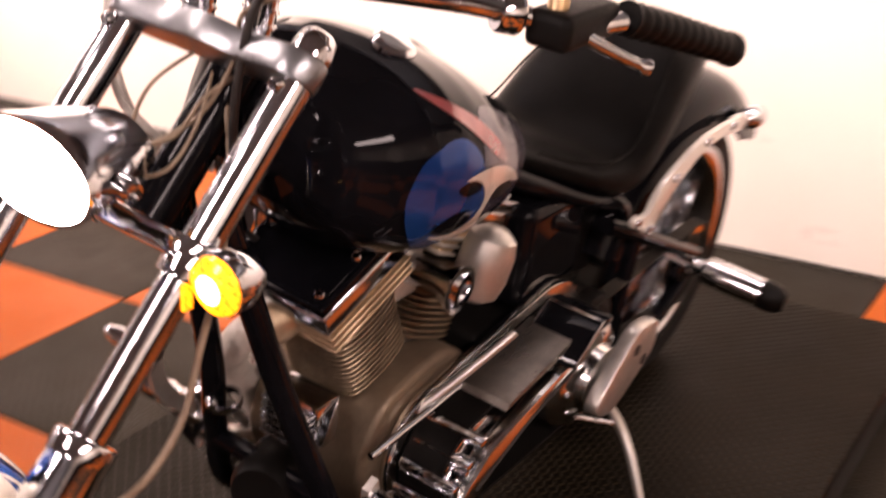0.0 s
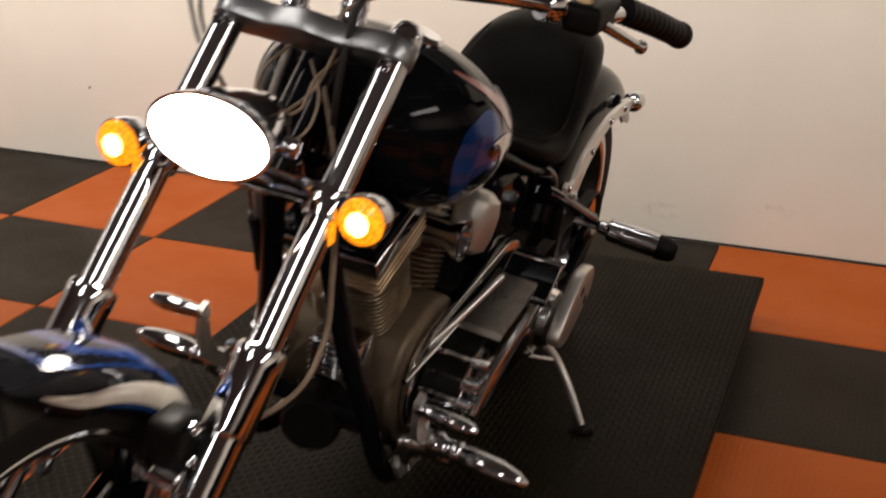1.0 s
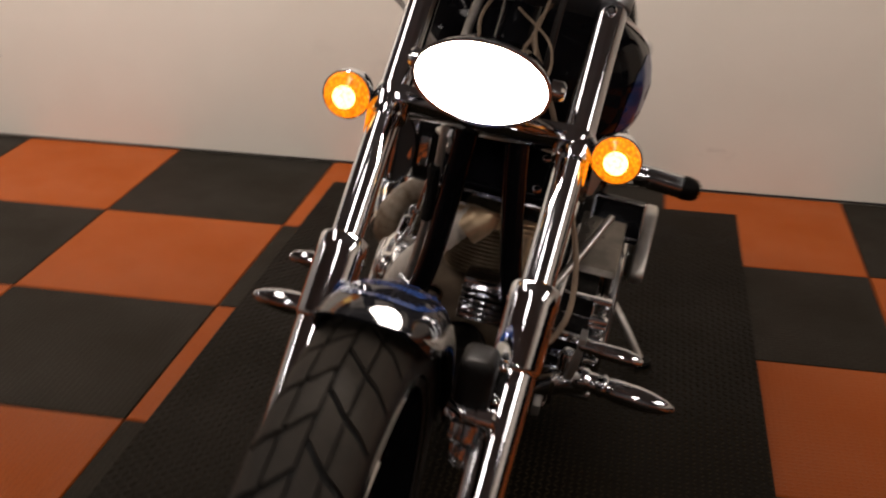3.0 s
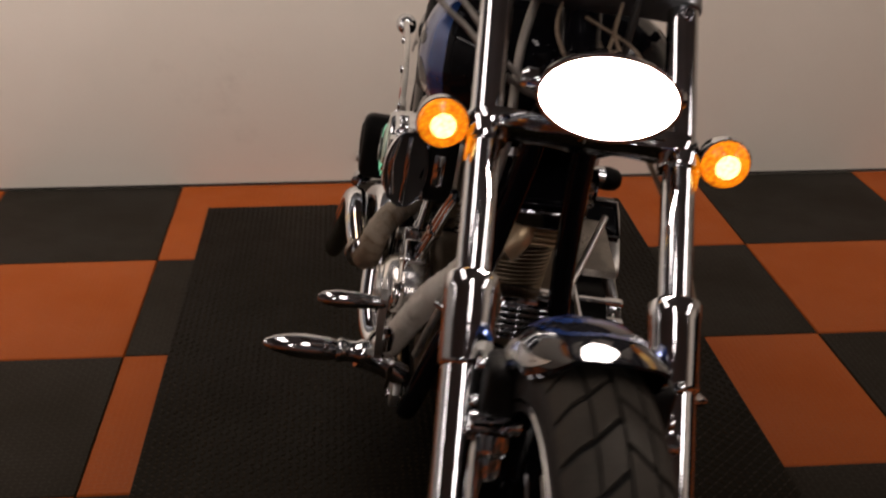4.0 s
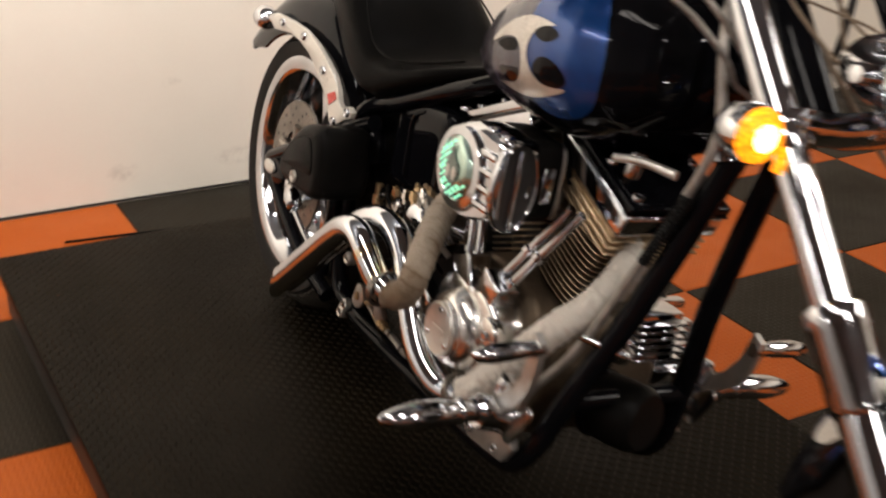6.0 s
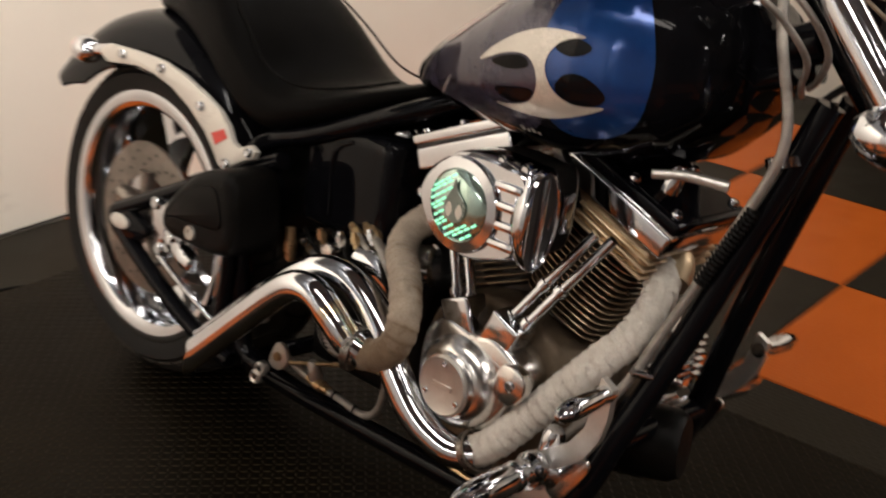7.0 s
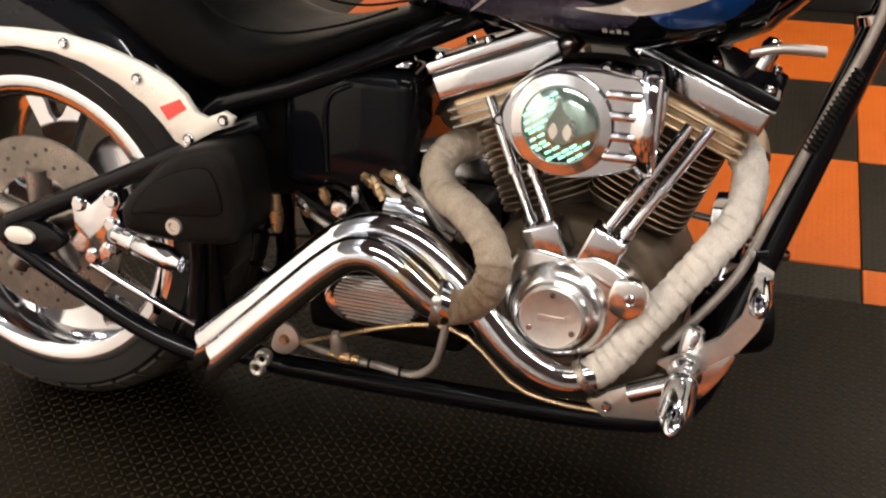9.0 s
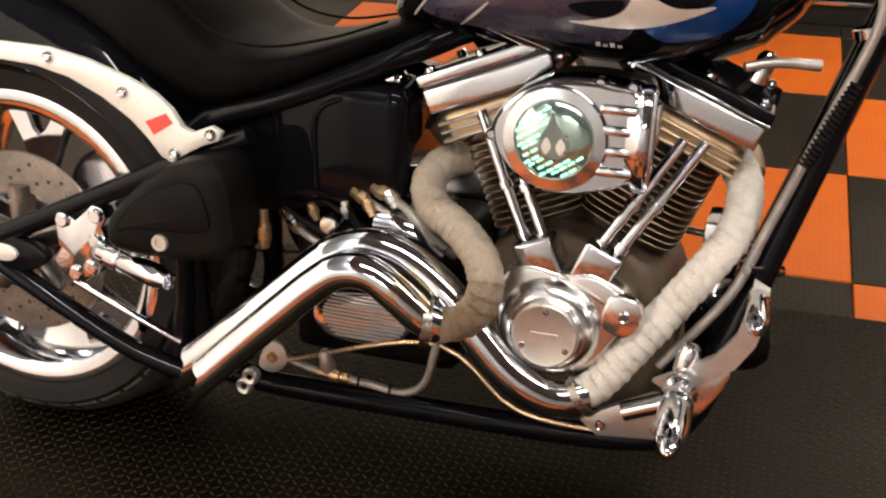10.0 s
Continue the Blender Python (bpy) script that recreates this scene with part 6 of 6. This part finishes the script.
# ---- hoses and cables at the front ----
CABLES = [
    ([(-0.060, -1.175, 0.99), (-0.075, -1.20, 0.90), (-0.075, -1.232, 0.80), (-0.075, -1.225, 0.735), (-0.085, -1.175, 0.600), (-0.100, -1.135, 0.490), (-0.118, -1.10, 0.40), (-0.13, -1.02, 0.29)], 0.0068, HOSE, "braided brake hose along the frame"),
    ([(-0.30, -1.06, 1.085), (-0.26, -1.16, 1.01), (-0.200, -1.223, 0.951), (-0.164, -1.240, 0.927), (-0.115, -1.255, 0.885), (-0.07, -1.235, 0.85), (-0.02, -1.215, 0.83)], 0.0042, HOSE, "pale grey throttle cable"),
    ([(-0.28, -1.07, 1.085), (-0.22, -1.19, 1.00), (-0.165, -1.25, 0.955), (-0.110, -1.275, 0.90), (-0.06, -1.25, 0.86), (-0.015, -1.22, 0.84)], 0.0042, HOSE, "pale grey throttle cable"),
    ([(0.29, -1.095, 1.092), (0.19, -1.175, 1.108), (0.08, -1.235, 1.085), (0.062, -1.262, 0.99), (0.055, -1.26, 0.88), (0.03, -1.22, 0.82)], 0.0052, WIRE, "grey clutch cable"),
    ([(0.20, -1.165, 1.105), (0.06, -1.24, 1.060), (0.045, -1.25, 1.000), (0.03, -1.29, 0.935), (0.00, -1.36, 0.90), (0.01, -1.41, 0.905)], 0.0027, LOOM, "tan wiring loom"),
    ([(0.06, -1.20, 1.00), (0.035, -1.28, 0.960), (0.045, -1.34, 0.930), (0.03, -1.40, 0.925)], 0.0025, LOOM, "tan wiring loom"),
    ([(-0.03, -1.21, 0.99), (-0.045, -1.29, 0.950), (-0.02, -1.35, 0.905), (0.00, -1.39, 0.885)], 0.0025, LOOM, "tan wiring loom"),
    ([(0.00, -1.24, 0.965), (0.060, -1.32, 0.945), (0.070, -1.37, 0.91), (0.04, -1.40, 0.895)], 0.0020, LOOM, "thin tan wire"),
    ([(0.008, -1.229, 0.955), (0.060, -1.270, 0.880), (0.110, -1.330, 0.800), (0.150, -1.400, 0.733), (0.172, -1.444, 0.680), (0.176, -1.500, 0.632), (0.150, -1.545, 0.600), (0.105, -1.600, 0.585), (0.098, -1.650, 0.590)], 0.0040, LOOM, "thin tan cable looped beside the fork"),
]
for pts, r, m, lab in CABLES:
    part("cable", tube_bm(pts, r, 40, 10), m, bike, lab)
for at, ax in (((-0.080, -1.231, 0.752), (0, 0.35, 1)), ((-0.108, -1.138, 0.425), (0, -0.3, 1))):
    part("hose_clamp", lathe_bm([(0.0205, -0.007), (0.0245, -0.006), (0.0245, 0.006), (0.0205, 0.007)], (at[0] * 0.6, at[1] + 0.004, at[2]), ax, 22), CHROME, bike)
part("frame_stub", lathe_bm([(0, -0.012), (0.006, -0.012), (0.006, 0.030), (0.0085, 0.032), (0.0085, 0.058), (0.006, 0.062), (0, 0.063)], (-0.112, -1.126, 0.440), (0.045, -0.034, -0.012), 14), CHROME, bike, "short chrome stub on the frame tube")
# coil guard over the hose
part("spring_guard", tube_bm([(-0.082, -1.218, 0.690), (-0.083, -1.195, 0.640), (-0.087, -1.170, 0.580)], lambda u, a: 0.0088 + 0.0014 * math.cos(u * 110 + a), 90, 10), SATIN_BLACK, bike)
# petcock under the tank
pet = part("petcock", lathe_bm([(0, -0.02), (0.012, -0.02), (0.013, 0.012), (0.008, 0.02), (0, 0.022)], (-0.085, -1.104, 0.700), (0, -0.3, 1), 16), CHROME, bike, "chrome fuel petcock with a pale lever")
part("lever", tube_bm([(-0.108, -1.082, 0.702), (-0.090, -1.120, 0.708), (-0.070, -1.172, 0.706)], lambda u, a: 0.0058 + 0.0015 * u, 10, 10), SATIN, pet)
part("fuel_line", tube_bm([(-0.085, -1.101, 0.69), (-0.06, -1.05, 0.64), (-0.02, -0.98, 0.60), (0, -0.93, 0.59)], 0.005, 18, 8), WIRE, pet)
# top engine mount and breather between the heads
part("engine_mount", plate_bm([(-0.855, 0.70), (-0.93, 0.70), (-0.915, 0.655), (-0.87, 0.655)], -0.03, 0.03, 0.004), SATIN, bike)
part("spark_lead", tube_bm([(-0.06, -0.875, 0.70), (-0.085, -0.862, 0.69), (-0.095, -0.842, 0.66), (-0.085, -0.83, 0.62)], 0.0048, 16, 8), SATIN_BLACK, bike)
part("spark_lead", tube_bm([(-0.06, -0.905, 0.70), (-0.085, -0.925, 0.69), (-0.092, -0.955, 0.66), (-0.085, -0.965, 0.62)], 0.0048, 16, 8), SATIN_BLACK, bike)
part("intake_manifold", tube_bm([(0, -0.80, 0.60), (0, -0.885, 0.595), (0, -0.97, 0.60)], 0.024, 10, 16), SATIN, bike)

# ---- cord on the floor behind the rear wheel ----
cord = tagged(part("power_cord", tube_bm([(1.02, 0.075, 0.0042), (0.98, 0.20, 0.0042), (0.90, 0.31, 0.0042), (0.72, 0.36, 0.0042), (0.40, 0.40, 0.0042)], 0.004, 40, 8), SATIN_BLACK, None),
              "thin black cord lying on the floor tiles by the wall", "cord")


# ---- floor tiles ----
for i in range(-7, 7):
    for k in range(-11, 1):
        x0, x1 = max(i * T, WEST_X), min((i + 1) * T, EAST_X)
        y0, y1 = max(k * T, SOUTH_Y), (k + 1) * T if k < 0 else WALL_Y - 0.007
        if x1 - x0 < 0.01 or y1 - y0 < 0.01:
            continue
        ob = new("floor_tile", tile_mesh(x1 - x0, y1 - y0, TILE_ORANGE if (i + k) % 2 == 0 and i < 6 else TILE_BLACK))
        ob.parent = floor
        ob.location = (x0, y0, 0)
